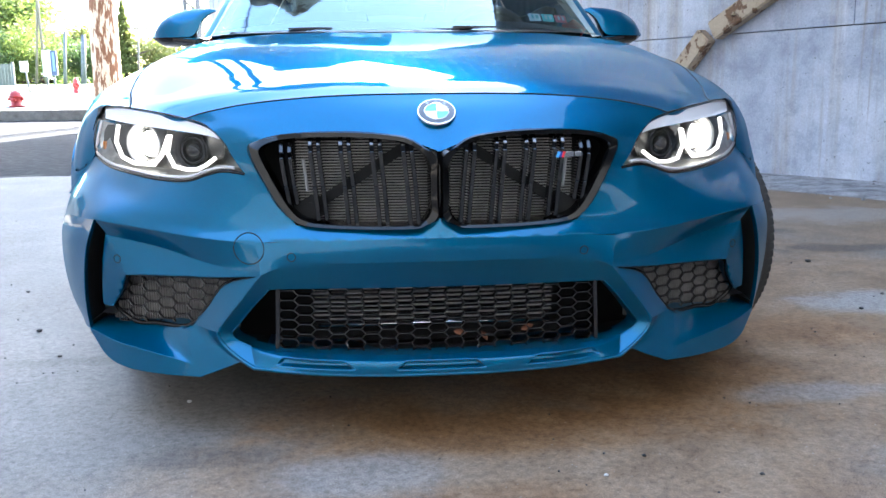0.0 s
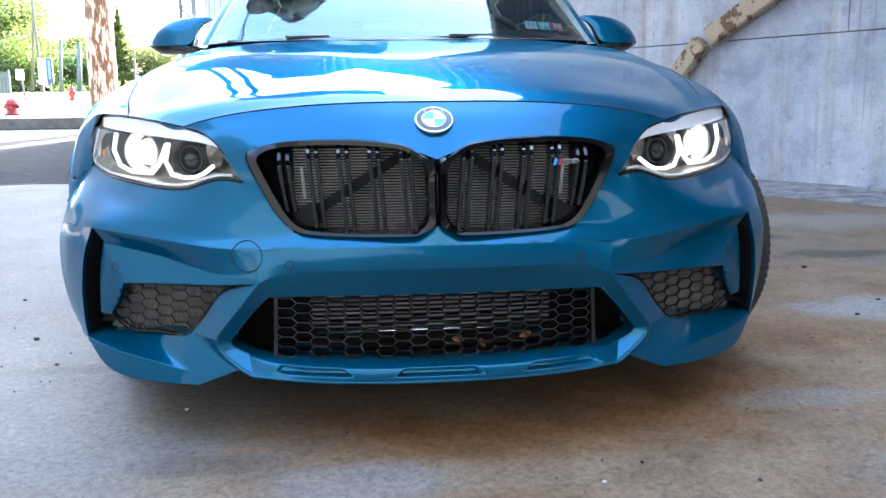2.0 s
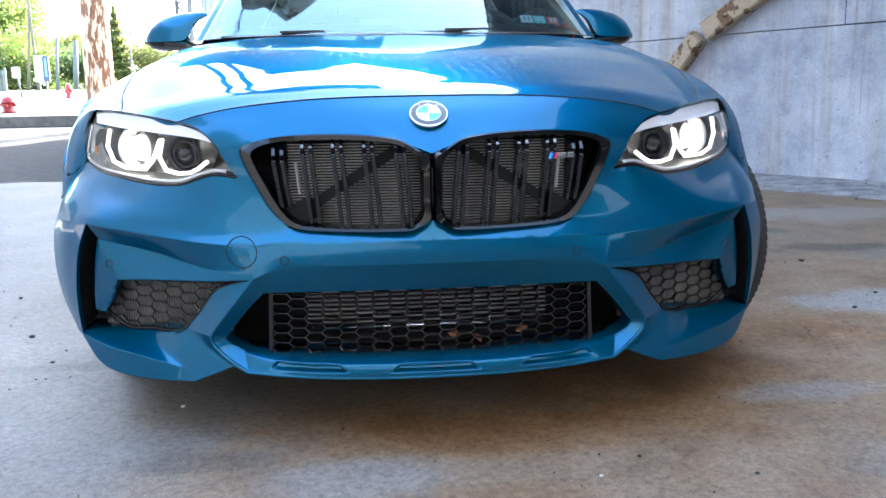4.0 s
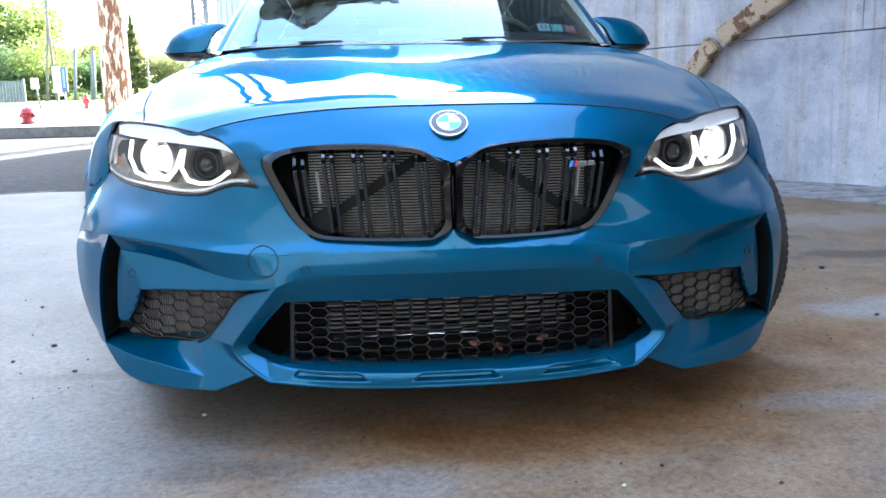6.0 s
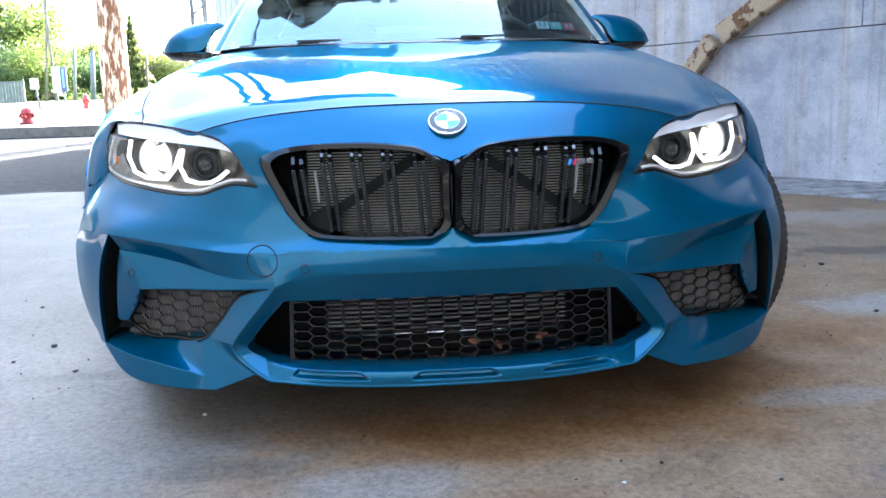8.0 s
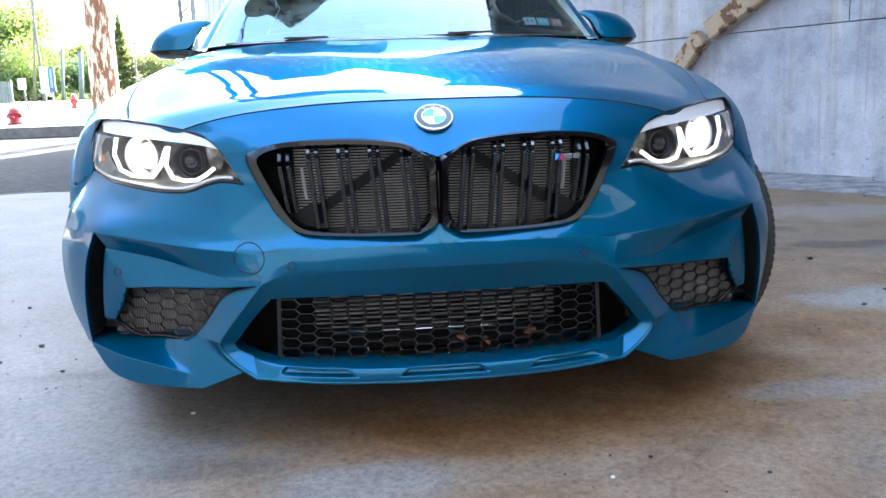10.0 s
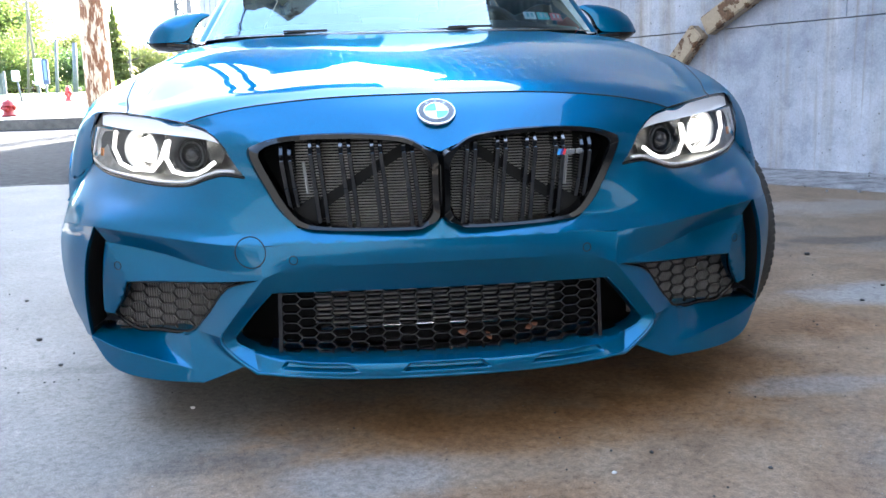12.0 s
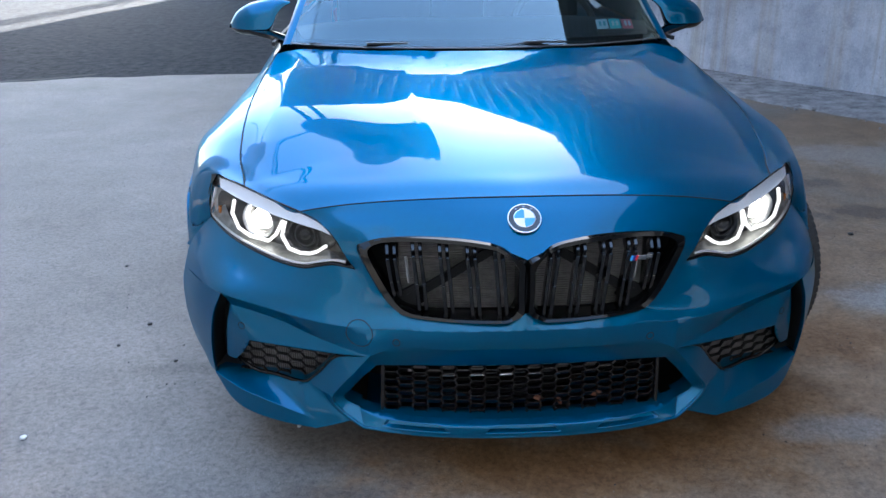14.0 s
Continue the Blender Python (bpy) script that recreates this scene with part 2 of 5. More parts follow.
# outlines that neighbouring panels share (half of the car; x across, y back from the nose, z up)
SEAM = [(0, .150, .756), (.15, .152, .755), (.273, .160, .750), (.40, .178, .738), (.49, .200, .722), (.542, .220, .708)]
LAMP_TOP = [(.406, .122, .592), (.435, .135, .634), (.463, .155, .672), (.495, .182, .695), (.542, .220, .708), (.62, .285, .722), (.701, .373, .732), (.75, .43, .735), (.80, .50, .730)]
LAMP_LOW = [(.406, .122, .592), (.43, .128, .596), (.46, .14, .597), (.495, .157, .588), (.54, .183, .574), (.61, .237, .573), (.70, .325, .582), (.77, .415, .591), (.824, .495, .612)]
CREASE = [(.27, .048, .458), (.385, .075, .454), (.475, .098, .458), (.56, .130, .467), (.642, .17, .476), (.72, .212, .484), (.758, .238, .486), (.808, .30, .484), (.862, .395, .478), (.918, .51, .465)]
FOLD = [(.375, .062, .386), (.47, .112, .398), (.54, .152, .413), (.60, .192, .426), (.67, .226, .438), (.738, .252, .449)]
MESH_TOP = [(.385, .066, .382), (.47, .104, .375), (.54, .134, .373), (.60, .162, .371), (.655, .190, .368), (.694, .214, .364)]
MESH_IN = [(.385, .066, .382), (.46, .12, .355), (.505, .152, .300), (.545, .178, .255), (.575, .195, .240)]
RIDGE = [(.375, .062, .386), (.42, .073, .332), (.462, .092, .278), (.476, .098, .255), (.470, .098, .232), (.44, .088, .204), (.398, .069, .179)]
VENT_IN = [(.744, .256, .452), (.757, .268, .40), (.764, .278, .364), (.770, .288, .32), (.774, .298, .280)]
VENT_OUT = [(.762, .238, .486), (.793, .268, .42), (.811, .292, .34), (.819, .316, .265), (.819, .331, .212)]
MOUTH = [(.364, .082, .350), (.40, .094, .312), (.436, .106, .268), (.450, .112, .250), (.444, .112, .236), (.432, .111, .228), (.41, .105, .220)]


LEVELS = (0, .10, .20, .50, .76, .87, 1)


def bumper_cover():
    bm = bmesh.new()
    # nose between bonnet seam and grille
    top = spline(SEAM, 6)
    nose = [(0, .100, .717), (.10, .104, .718), (.20, .117, .719), (.30, .133, .714), (.40, .147, .700), (.478, .168, .686)]
    low = [(0, .029, .640), (.040, .040, .655), (.110, .062, .674), (.28, .098, .677), (.375, .116, .664), (.446, .143, .655)]
    loft(bm, [SEAM, nose, low], 8, 5, mirror=True)
    # between grille and headlight
    loft(bm, [[(.375, .116, .664), (.446, .143, .655)], [(.386, .113, .63), (.430, .132, .625)], [(.372, .105, .60), (.406, .122, .592)]], 4, 4, mirror=True)
    # cheek under the headlight
    r0 = [(.372, .105, .60), (.406, .122, .592), (.46, .14, .597), (.54, .183, .574), (.61, .237, .573), (.70, .325, .582), (.74, .375, .587), (.78, .428, .593), (.805, .465, .601), (.826, .497, .612)]
    r1 = [(.351, .096, .546), (.405, .110, .545), (.475, .132, .541), (.545, .162, .539), (.625, .212, .541), (.69, .275, .546), (.74, .325, .551), (.793, .378, .556), (.838, .442, .558), (.875, .52, .56)]
    r2 = [(.325, .085, .512), (.395, .100, .507), (.475, .120, .507), (.555, .149, .509), (.635, .189, .513), (.70, .235, .518), (.752, .28, .522), (.803, .338, .525), (.858, .418, .522), (.905, .53, .515)]
    r3 = [(.298, .075, .488), (.39, .090, .480), (.475, .110, .479), (.558, .140, .485), (.64, .178, .492), (.712, .218, .499), (.757, .25, .502), (.808, .315, .502), (.86, .405, .498), (.912, .52, .49)]
    loft(bm, [r0, r1, r2, r3, CREASE], 4, 4, mirror=True)
    # strip under the grille
    k = [(0, .034, .502), (.03, .036, .487), (.06, .038, .481), (.17, .046, .481), (.26, .066, .484), (.298, .075, .488)]
    d = [(0, .020, .463), (.03, .0205, .463), (.06, .0215, .4625), (.15, .027, .461), (.235, .041, .459), (.27, .048, .458)]
    loft(bm, [k, d], 5, 4, mirror=True)
    # upright face with the parking sensors
    d2 = [(0, .020, .463), (.15, .027, .461), (.27, .048, .458), (.33, .062, .455), (.36, .069, .453), (.385, .075, .452)]
    g = [(0, .020, .414), (.15, .027, .413), (.25, .042, .411), (.31, .055, .407), (.345, .060, .398), (.375, .062, .386)]
    mid = [tuple((a + b) / 2 - (0.002 if i == 1 else 0) for i, (a, b) in enumerate(zip(p, q))) for p, q in zip(d2, g)]
    loft(bm, [d2, mid, g], 5, 3, mirror=True)
    # undercut above the lower mouth
    h = [(0, .060, .351), (.15, .065, .351), (.25, .072, .351), (.31, .077, .351), (.345, .080, .3505), (.364, .082, .350)]
    loft(bm, [g, h], 5, 4, mirror=True)
    rim(bm, h, (0, .05, .004), 5, mirror=True)
    # folded band and blade above the side mesh
    loft(bm, [[CREASE[1], CREASE[2], CREASE[3], CREASE[4], CREASE[5], CREASE[6]], FOLD], 4, 4, mirror=True)
    between = [tuple(0.5 * (a + b) for a, b in zip(p, q)) for p, q in zip(FOLD, MESH_TOP)]
    between[-1] = (.716, .232, .407)
    between[-2] = (.662, .207, .403)
    loft(bm, [FOLD, between, MESH_TOP], 4, 4, mirror=True)
    rim(bm, MESH_TOP, (0, .05, 0), 4, mirror=True)
    # upright blade beside the vent
    inner = [FOLD[-1], (.716, .232, .407), (.694, .214, .364), (.716, .246, .32), (.748, .284, .276)]
    for first, last in ((0, 3), (2, 5)):
        a_side, b_side = inner[first:last], VENT_IN[first:last]
        loft(bm, [a_side, [tuple(.5 * (a + b) - (.002 if i == 1 else 0) for i, (a, b) in enumerate(zip(p, q))) for p, q in zip(a_side, b_side)], b_side], 6, 3, mirror=True)
    rim(bm, inner[2:], (0, .05, 0), 4, mirror=True)
    rim(bm, [inner[-1], VENT_IN[-1]], (0, .06, .004), 1, mirror=True)
    # slanted beams either side of the mouth
    grid(bm, [[a + (b - a) * w for w in LEVELS] for a, b in zip(spline(RIDGE, 5), spline(MOUTH, 5))], mirror=True)
    rim(bm, MOUTH, (-.006, .06, 0), 4, mirror=True)
    loft(bm, [RIDGE[:4], [(.385, .066, .382), (.46, .12, .355), (.505, .152, .300), (.548, .184, .254)]], 4, 4, mirror=True)
    grid(bm, [[(.548, .184, .254), (.562, .190, .246)], [(.545, .210, .255), (.568, .215, .243)]], mirror=True)
    rim(bm, MESH_IN, (0, .05, 0), 4, mirror=True)
    # corner foot: fin facet, hollow beside the slanted beam, ledge under the mesh and lower panel
    edge = [(.562, .190, .246), (.553, .158, .206), (.537, .139, .172), (.526, .126, .148)]
    beam = [RIDGE[3], RIDGE[4], RIDGE[5], (.428, .088, .192)]
    fin = [(.548, .184, .254), (.514, .148, .226), (.478, .117, .204), (.436, .092, .188)]
    loft(bm, [[a, tuple(.5 * (p + q) + (.010, .010, .006, .001)[k] * (i == 1) for i, (p, q) in enumerate(zip(a, b))), b] for k, (a, b) in enumerate(zip(beam, fin))], 4, 5, mirror=True)
    loft(bm, [[a, b] for a, b in zip(fin, edge)], 5, 5, mirror=True)
    q_top = [(.562, .190, .246), (.635, .262, .240), (.73, .318, .232), (.785, .336, .226), (.8185, .3385, .218)]
    q_mid = [edge[2], (.585, .158, .182), (.665, .203, .193), (.742, .256, .201), (.8185, .3295, .213)]
    q_low = [(.526, .126, .148), (.62, .172, .143), (.71, .228, .144), (.77, .278, .160), (.82, .332, .208)]
    loft(bm, [q_top, [tuple(.5 * (p + q) + ((.002, .002, .002, .001)[k - 1] if i == 1 else 0) for i, (p, q) in enumerate(zip(a, b))) if k else edge[1] for k, (a, b) in enumerate(zip(q_top, q_mid))], q_mid], 5, 4, mirror=True)
    loft(bm, [q_mid, q_low], 5, 4, mirror=True)
    rim(bm, [(.428, .088, .192), (.475, .106, .170), (.526, .126, .148)], (.02, .12, .01), 4, mirror=True)
    rim(bm, q_low, (-.02, .14, .01), 5, mirror=True)
    rim(bm, q_top, (0, .05, .004), 5, mirror=True)
    # flank between vent and wheel arch
    v_mid = [(.838, .345, .482), (.866, .375, .42), (.872, .39, .34), (.862, .39, .265), (.846, .385, .205)]
    v_arch = [(.918, .51, .465), (.926, .50, .42), (.922, .488, .34), (.902, .472, .26), (.872, .46, .195)]
    loft(bm, [VENT_OUT, v_mid, v_arch], 4, 5, mirror=True)
    rim(bm, VENT_OUT, (-.004, .012, 0), 4, mirror=True)
    rim(bm, v_arch, (-.05, .01, 0), 4, mirror=True)
    # lip with three shallow pockets
    o = [(0, .024, .203), (.12, .027, .2035), (.24, .039, .206), (.30, .052, .208), (.35, .071, .211), (.385, .089, .215), (.41, .105, .220)]
    l = [(0, .022, .168), (.12, .025, .1685), (.24, .036, .171), (.33, .052, .175), (.372, .062, .178), (.398, .069, .179)]

    top_line, low_line = np.array(spline(o, 12)), np.array(spline(l, 12))

    # share of the height, set-back of the plain lip, set-back inside a pocket with a hooded upper edge
    LIP_STEPS = ((0, 0, 0), (.10, -.0006, -.0006), (.32, -.0010, -.001), (.38, -.0010, .006), (.44, -.0010, .013), (.66, -.0004, .017), (.71, 0, .009), (.77, .0010, .002), (.83, .0045, .004), (1, .024, .024))

    def lip_point(x, k, sunk):
        w, flat, deep = LIP_STEPS[k]
        back = (flat + (deep - flat) * sunk) * np.clip((.40 - x) / .10, 0, 1)
        a = [np.interp(x, low_line[:, 0], low_line[:, n]) for n in (1, 2)]
        b = [np.interp(x, top_line[:, 0], top_line[:, n]) for n in (1, 2)]
        return (x, a[0] + (b[0] - a[0]) * w + back, a[1] + (b[1] + .004 - a[1]) * w)

    # strips between slanted bounds (foot, head), sunk or not
    strips = [((0, 0), (.104, .058), True), ((.104, .058), (.112, .066), None), ((.112, .066), (.164, .218), False), ((.164, .218), (.172, .226), None), ((.172, .226), (.356, .322), True), ((.356, .322), (.364, .330), None), ((.364, .330), (.398, .410), False)]
    for k, ((f0, h0), (f1, h1), sunk) in enumerate(strips):
        cols = []
        steps = 8 if sunk is not None else 1
        for n in range(steps + 1):
            u = n / steps
            sunk_here = ((1 - u) if strips[k - 1][2] else u) if sunk is None else float(sunk)
            foot_x, head_x = f0 + (f1 - f0) * u, h0 + (h1 - h0) * u
            cols.append([lip_point(foot_x + (head_x - foot_x) * LIP_STEPS[i][0], i, sunk_here) for i in range(len(LIP_STEPS))])
        if k == len(strips) - 1:
            cols[-1] = [np.array(l[-1]) + (np.array(o[-1]) - l[-1]) * w[0] for w in LIP_STEPS]
        grid(bm, cols, mirror=True)
    rim(bm, [np.array(q) + (0, .007, -.003) for q in l], (0, .3, -.005), 4, mirror=True)
    rim(bm, [np.array(q) + (0, .024 * min(1, max(0, (.40 - q[0]) / .10)), .003) for q in o], (0, .04, .002), 6, mirror=True)
    grid(bm, [spline(RIDGE, 5)[-6:], [np.array((.428, .088, .192)) + np.array((-.028, -.017, -.017)) * k / 5 for k in range(6)]], mirror=True)
    return finish(bm, .0025, 24)


bumper = part("front_bumper", bumper_cover(), PAINT, car)
bm = bmesh.new()
LIP = [(-.398, .069, .179), (-.372, .062, .178), (-.33, .052, .175), (-.24, .036, .171), (-.12, .025, .1685), (0, .022, .168), (.12, .025, .1685), (.24, .036, .171), (.33, .052, .175), (.372, .062, .178), (.398, .069, .179)]
corner = [(x, y + .0025, z) for x, y, z in spline(RIDGE[1:], 5)[:-1]]
lip = [(x, y + .0035, z + .001) for x, y, z in spline(LIP, 8)]
path = [(-x, y, z) for x, y, z in corner] + lip + corner[::-1]
tube(bm, path, [min(.0045, .0022 + .00025 * min(k, len(path) - 1 - k)) for k in range(len(path))], 8)
part("lip_edge", bm, PAINT, car)
bm = bmesh.new()
tube(bm, [(x, y + .002, z) for x, y, z in spline(MOUTH, 6)], .0026, 8)
both("mouth_edge", bm, PAINT, car)


# fall of the bonnet's section from its middle line: dished centre panel, crease, shallow hollow, outer crease
BONNET_X = np.linspace(0, .76, 381)
BONNET_FALL = np.cumsum(np.interp(BONNET_X, (0, .260, .262, .430, .578, .650, .684, .76), (0, -.031, .060, .012, .110, .150, .400, .46))) * .002
BONNET_FALL = (BONNET_FALL - BONNET_FALL[0]) / (BONNET_FALL[-1] - BONNET_FALL[0])


def bonnet():
    bm = bmesh.new()
    rows = [[SEAM[0], SEAM[2], SEAM[3], SEAM[5], (.62, .285, .722), (.701, .373, .732)],
            [(0, .25, .797), (.262, .26, .794), (.40, .275, .789), (.52, .315, .775), (.62, .365, .7605), (.712, .43, .745)],
            [(0, .42, .841), (.2515, .43, .8385), (.42, .44, .831), (.54, .465, .815), (.645, .50, .790), (.735, .53, .775)],
            [(0, .70, .893), (.257, .70, .8906), (.43, .705, .8815), (.55, .715, .8691), (.66, .725, .8516), (.751, .73, .832)],
            [(0, .98, .934), (.260, .98, .9315), (.43, .985, .9228), (.55, .99, .9105), (.66, 1.0, .8935), (.760, 1.0, .872)],
            [(0, 1.23, .962), (.256, 1.25, .9610), (.43, 1.285, .957), (.55, 1.342, .953), (.66, 1.41, .947), (.748, 1.45, .936)]]
    edge_y, edge_x = [r[-1][1] for r in rows], [r[-1][0] for r in rows]

    # an even sheet through the sections, so that reflections run without ripples
    probe = bmesh.new()
    loft(probe, rows, 6, 6)
    pts = np.array([v.co for v in probe.verts])
    probe.free()

    def terms(x, y):
        u = np.minimum(1.0, x / np.interp(y, edge_y, edge_x))
        return np.array([u ** i * (y - .8) ** j for i in (0, 2, 4, 6) for j in (0, 1, 2, 3)])
    even = np.linalg.lstsq(terms(pts[:, 0], pts[:, 1]).T, pts[:, 2], rcond=None)[0]
    front_x, front_y = zip(*[(q[0], q[1]) for q in rows[0]])
    rear_x, rear_y = zip(*[(q[0], q[1]) for q in rows[-1]])

    def gap(q):
        x, y, z = q
        u = min(1.0, x / np.interp(y, edge_y, edge_x))
        inside = np.clip(min((1 - u) / .10, (y - np.interp(x, front_x, front_y)) / .10, (np.interp(x, rear_x, rear_y) - y) / .10), 0, 1)
        z += (terms(x, y) @ even - z) * inside * inside * (3 - 2 * inside)
        w = np.clip((y - .34) / .36, 0, 1)
        late = 1 - .6 * np.clip((y - 1.1) / .25, 0, 1)
        return np.array((x, y + .004, z + .061 * w * w * (3 - 2 * w) * late * (u ** 3 - np.interp(u * .76, BONNET_X, BONNET_FALL))))
    loft(bm, rows, 16, 14, mirror=True, shift=gap)
    rim(bm, [np.array(q) + (0, .004, 0) for q in rows[0]], (0, .012, -.03), 16, mirror=True)
    rim(bm, [np.array(q) + (0, .004, 0) for q in rows[-1]], (0, -.01, -.03), 16, mirror=True)
    rim(bm, [np.array(r[-1]) + (0, .004, 0) for r in rows], (.001, 0, -.03), 8, mirror=True)
    return finish(bm, 0.002, 45)


part("bonnet", bonnet(), PAINT, car)
bm = bmesh.new()
for side in (1, -1):
    tube(bm, [(side * x, y + .0005, z + .0012) for x, y, z in spline(SEAM, 6)], .0015, 6, caps=False)
    side_gap = [(.7025, .375, .7325), (.7135, .434, .7455), (.7365, .534, .7755), (.7525, .734, .8325), (.7615, 1.004, .8725), (.7495, 1.454, .9365)]
    tube(bm, [(side * x, y + .002, z - .0006) for x, y, z in spline(side_gap, 6)], .0019, 6, caps=False)
part("bonnet_seal", bm, DARK, car, "thin black gap along the bonnet edge")


def fender():
    bm = bmesh.new()
    r0 = [(.704, .377, .732), (.715, .434, .745), (.738, .534, .775), (.754, .734, .832), (.763, 1.004, .872), (.751, 1.454, .936)]
    r1 = [(.758, .440, .737), (.785, .51, .748), (.812, .60, .768), (.833, .78, .802), (.840, 1.03, .825), (.830, 1.46, .848)]
    r2 = [(.800, .497, .731), (.838, .55, .728), (.868, .63, .735), (.900, .82, .766), (.900, 1.05, .760), (.872, 1.5, .73)]
    r3 = [(.825, .494, .665), (.868, .545, .66), (.898, .62, .683), (.924, .85, .733), (.918, 1.06, .70), (.885, 1.5, .58)]
    r4 = [(.827, .496, .611), (.885, .535, .57), (.915, .61, .605), (.932, .86, .692), (.924, 1.10, .60), (.895, 1.5, .44)]
    loft(bm, [r0, r1, r2, r3, r4], 6, 6)
    arch = [(.905, .532, .515), (.917, .585, .580), (.926, .67, .645), (.930, .86, .692), (.927, 1.03, .645), (.921, 1.13, .56), (.905, 1.205, .42), (.89, 1.21, .25)]
    rim(bm, arch, (-.06, 0, 0), 6)
    loft(bm, [[(.827, .496, .611), (.872, .52, .562), (.905, .532, .515)], [(.875, .530, .58), (.900, .55, .568), (.917, .585, .580)], [(.915, .61, .605), (.920, .64, .618), (.928, .67, .645)]], 3, 3)
    loft(bm, [[(.924, 1.10, .60), (.91, 1.3, .50), (.895, 1.5, .44)], [(.905, 1.205, .36), (.90, 1.3, .34), (.89, 1.5, .32)], [(.875, 1.21, .18), (.875, 1.3, .18), (.87, 1.5, .18)]], 4, 4)
    loft(bm, [[(.812, .497, .612), (.855, .516, .562), (.890, .528, .515)], [(.838, .510, .611), (.884, .535, .562), (.916, .548, .515)]], 4, 3)
    rim(bm, r0, (-.002, 0, -.04), 6)
    rim(bm, [(.815, .506, .70), (.823, .502, .66), (.826, .500, .612), (.870, .525, .562), (.903, .538, .515)], (-.04, .006, 0), 4)
    return finish(bm, 0.002, 40)


both("fender", fender(), PAINT, car)


# --- twin grille ---
def grille_y(x, z):
    return .028 + .55 * x * x + max(0.0, z - .643) * .9


RING_OUT = [(.002, .638), (.027, .649), (.060, .668), (.10, .677), (.18, .683), (.28, .683), (.348, .677), (.389, .664), (.401, .650), (.392, .62), (.352, .545), (.323, .508), (.298, .490), (.26, .483), (.17, .480), (.06, .480), (.03, .487), (.001, .502), (.001, .540), (.001, .600)]
RING_IN = [(.023, .606), (.035, .636), (.068, .655), (.11, .662), (.18, .667), (.28, .666), (.335, .660), (.360, .650), (.367, .636), (.352, .602), (.318, .540), (.297, .512), (.278, .500), (.25, .494), (.17, .490), (.06, .490), (.036, .497), (.023, .520), (.023, .550), (.023, .590)]


def grille_ring():
    bm = bmesh.new()
    a = spline([(x, grille_y(x, z) + .004, z) for x, z in RING_OUT], 5, True)
    b = spline([(x, grille_y(x, z) - .009, z) for x, z in [(.75 * p + .25 * q, .75 * r + .25 * s) for (p, r), (q, s) in zip(RING_OUT, RING_IN)]], 5, True)
    c = spline([(x, grille_y(x, z) - .004, z) for x, z in [(.2 * p + .8 * q, .2 * r + .8 * s) for (p, r), (q, s) in zip(RING_OUT, RING_IN)]], 5, True)
    d = spline([(x, grille_y(x, z) + .012, z) for x, z in RING_IN], 5, True)
    e = [q + np.array((0, .04, 0)) for q in d]
    grid(bm, [r + r[:1] for r in (a, b, c, d, e)])
    return finish(bm, 0.0005, 40)


def grille_slats():
    """Pairs of upright blades whose tops lean back."""
    out = []
    for x in (.066, .130, .194, .257, .318):
        for s in (-.0085, .0085):
            top = min(.664, .664 - max(0, x - .28) * .35)
            low = .488 + max(0, x - .24) * .55
            bm = bmesh.new()
            pts = [(x + s, grille_y(x, top) + .016, top), (x + s - .001, grille_y(x, .63) + .002, top - .022), (x + s - .008, grille_y(x, .56) + .004, .57), (x + s - .014, grille_y(x, .5) + .008, low)]
            for p, q in zip(pts, pts[1:]):
                bar(bm, (p[0], p[1] + .016, p[2]), (q[0], q[1] + .016, q[2]), .0090, .030, 0, up=(0, 1, 0))
            bmesh.ops.bevel(bm, geom=bm.edges[:], offset=.0012, segments=1, affect="EDGES")
            out.append(bm)
    return out


for mirror in (False, True):
    ring = grille_ring()
    ring_ob = part("grille_frame", flipped(ring) if mirror else ring, BLACK_GLOSS, car, "black gloss grille surround")
    for slat in grille_slats():
        part("slat", flipped(slat) if mirror else slat, SLAT, ring_ob)


bm = bmesh.new()
loft(bm, [[(-.020, .052, .632), (0, .044, .640), (.020, .052, .632)], [(-.016, .040, .600), (0, .033, .604), (.016, .040, .600)], [(-.016, .038, .54), (0, .031, .54), (.016, .038, .54)], [(-.020, .046, .508), (0, .038, .500), (.020, .046, .508)]], 4, 4)
part("centre_bar", finish(bm), BLACK_GLOSS, car, "black gloss bar between the two grilles")


def radiator(x0, x1, z0, z1, y, step, bow, mat, name, upright=False):
    bm = bmesh.new()
    n = int((x1 - x0) / step) if upright else int((z1 - z0) / step)
    for i in range(n):
        if upright:
            x = x0 + (i + .5) * step
            bar(bm, (x, y + bow * x * x, z0), (x, y + bow * x * x, z1), .0022, .012, 0, up=(0, 1, 0))
        else:
            z = z0 + (i + .5) * step
            xs = [x0 + (x1 - x0) * k / 8 for k in range(9)]
            for a, b in zip(xs, xs[1:]):
                bar(bm, (a, y + bow * a * a, z), (b, y + bow * b * b, z), .012, .0022, 0)
    return tagged(part(name, bm, mat, car), kind="stuff")


radiator(-.30, .30, .475, .665, .135, .0062, .15, FIN, "radiator")


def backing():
    """A near-black sheet that stands for the shade behind the openings."""
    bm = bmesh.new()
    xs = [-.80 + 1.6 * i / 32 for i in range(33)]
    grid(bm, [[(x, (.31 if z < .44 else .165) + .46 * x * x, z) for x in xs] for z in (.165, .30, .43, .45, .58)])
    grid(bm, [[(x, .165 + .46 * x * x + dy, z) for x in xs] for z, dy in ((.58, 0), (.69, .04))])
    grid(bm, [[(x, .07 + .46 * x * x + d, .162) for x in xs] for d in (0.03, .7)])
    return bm


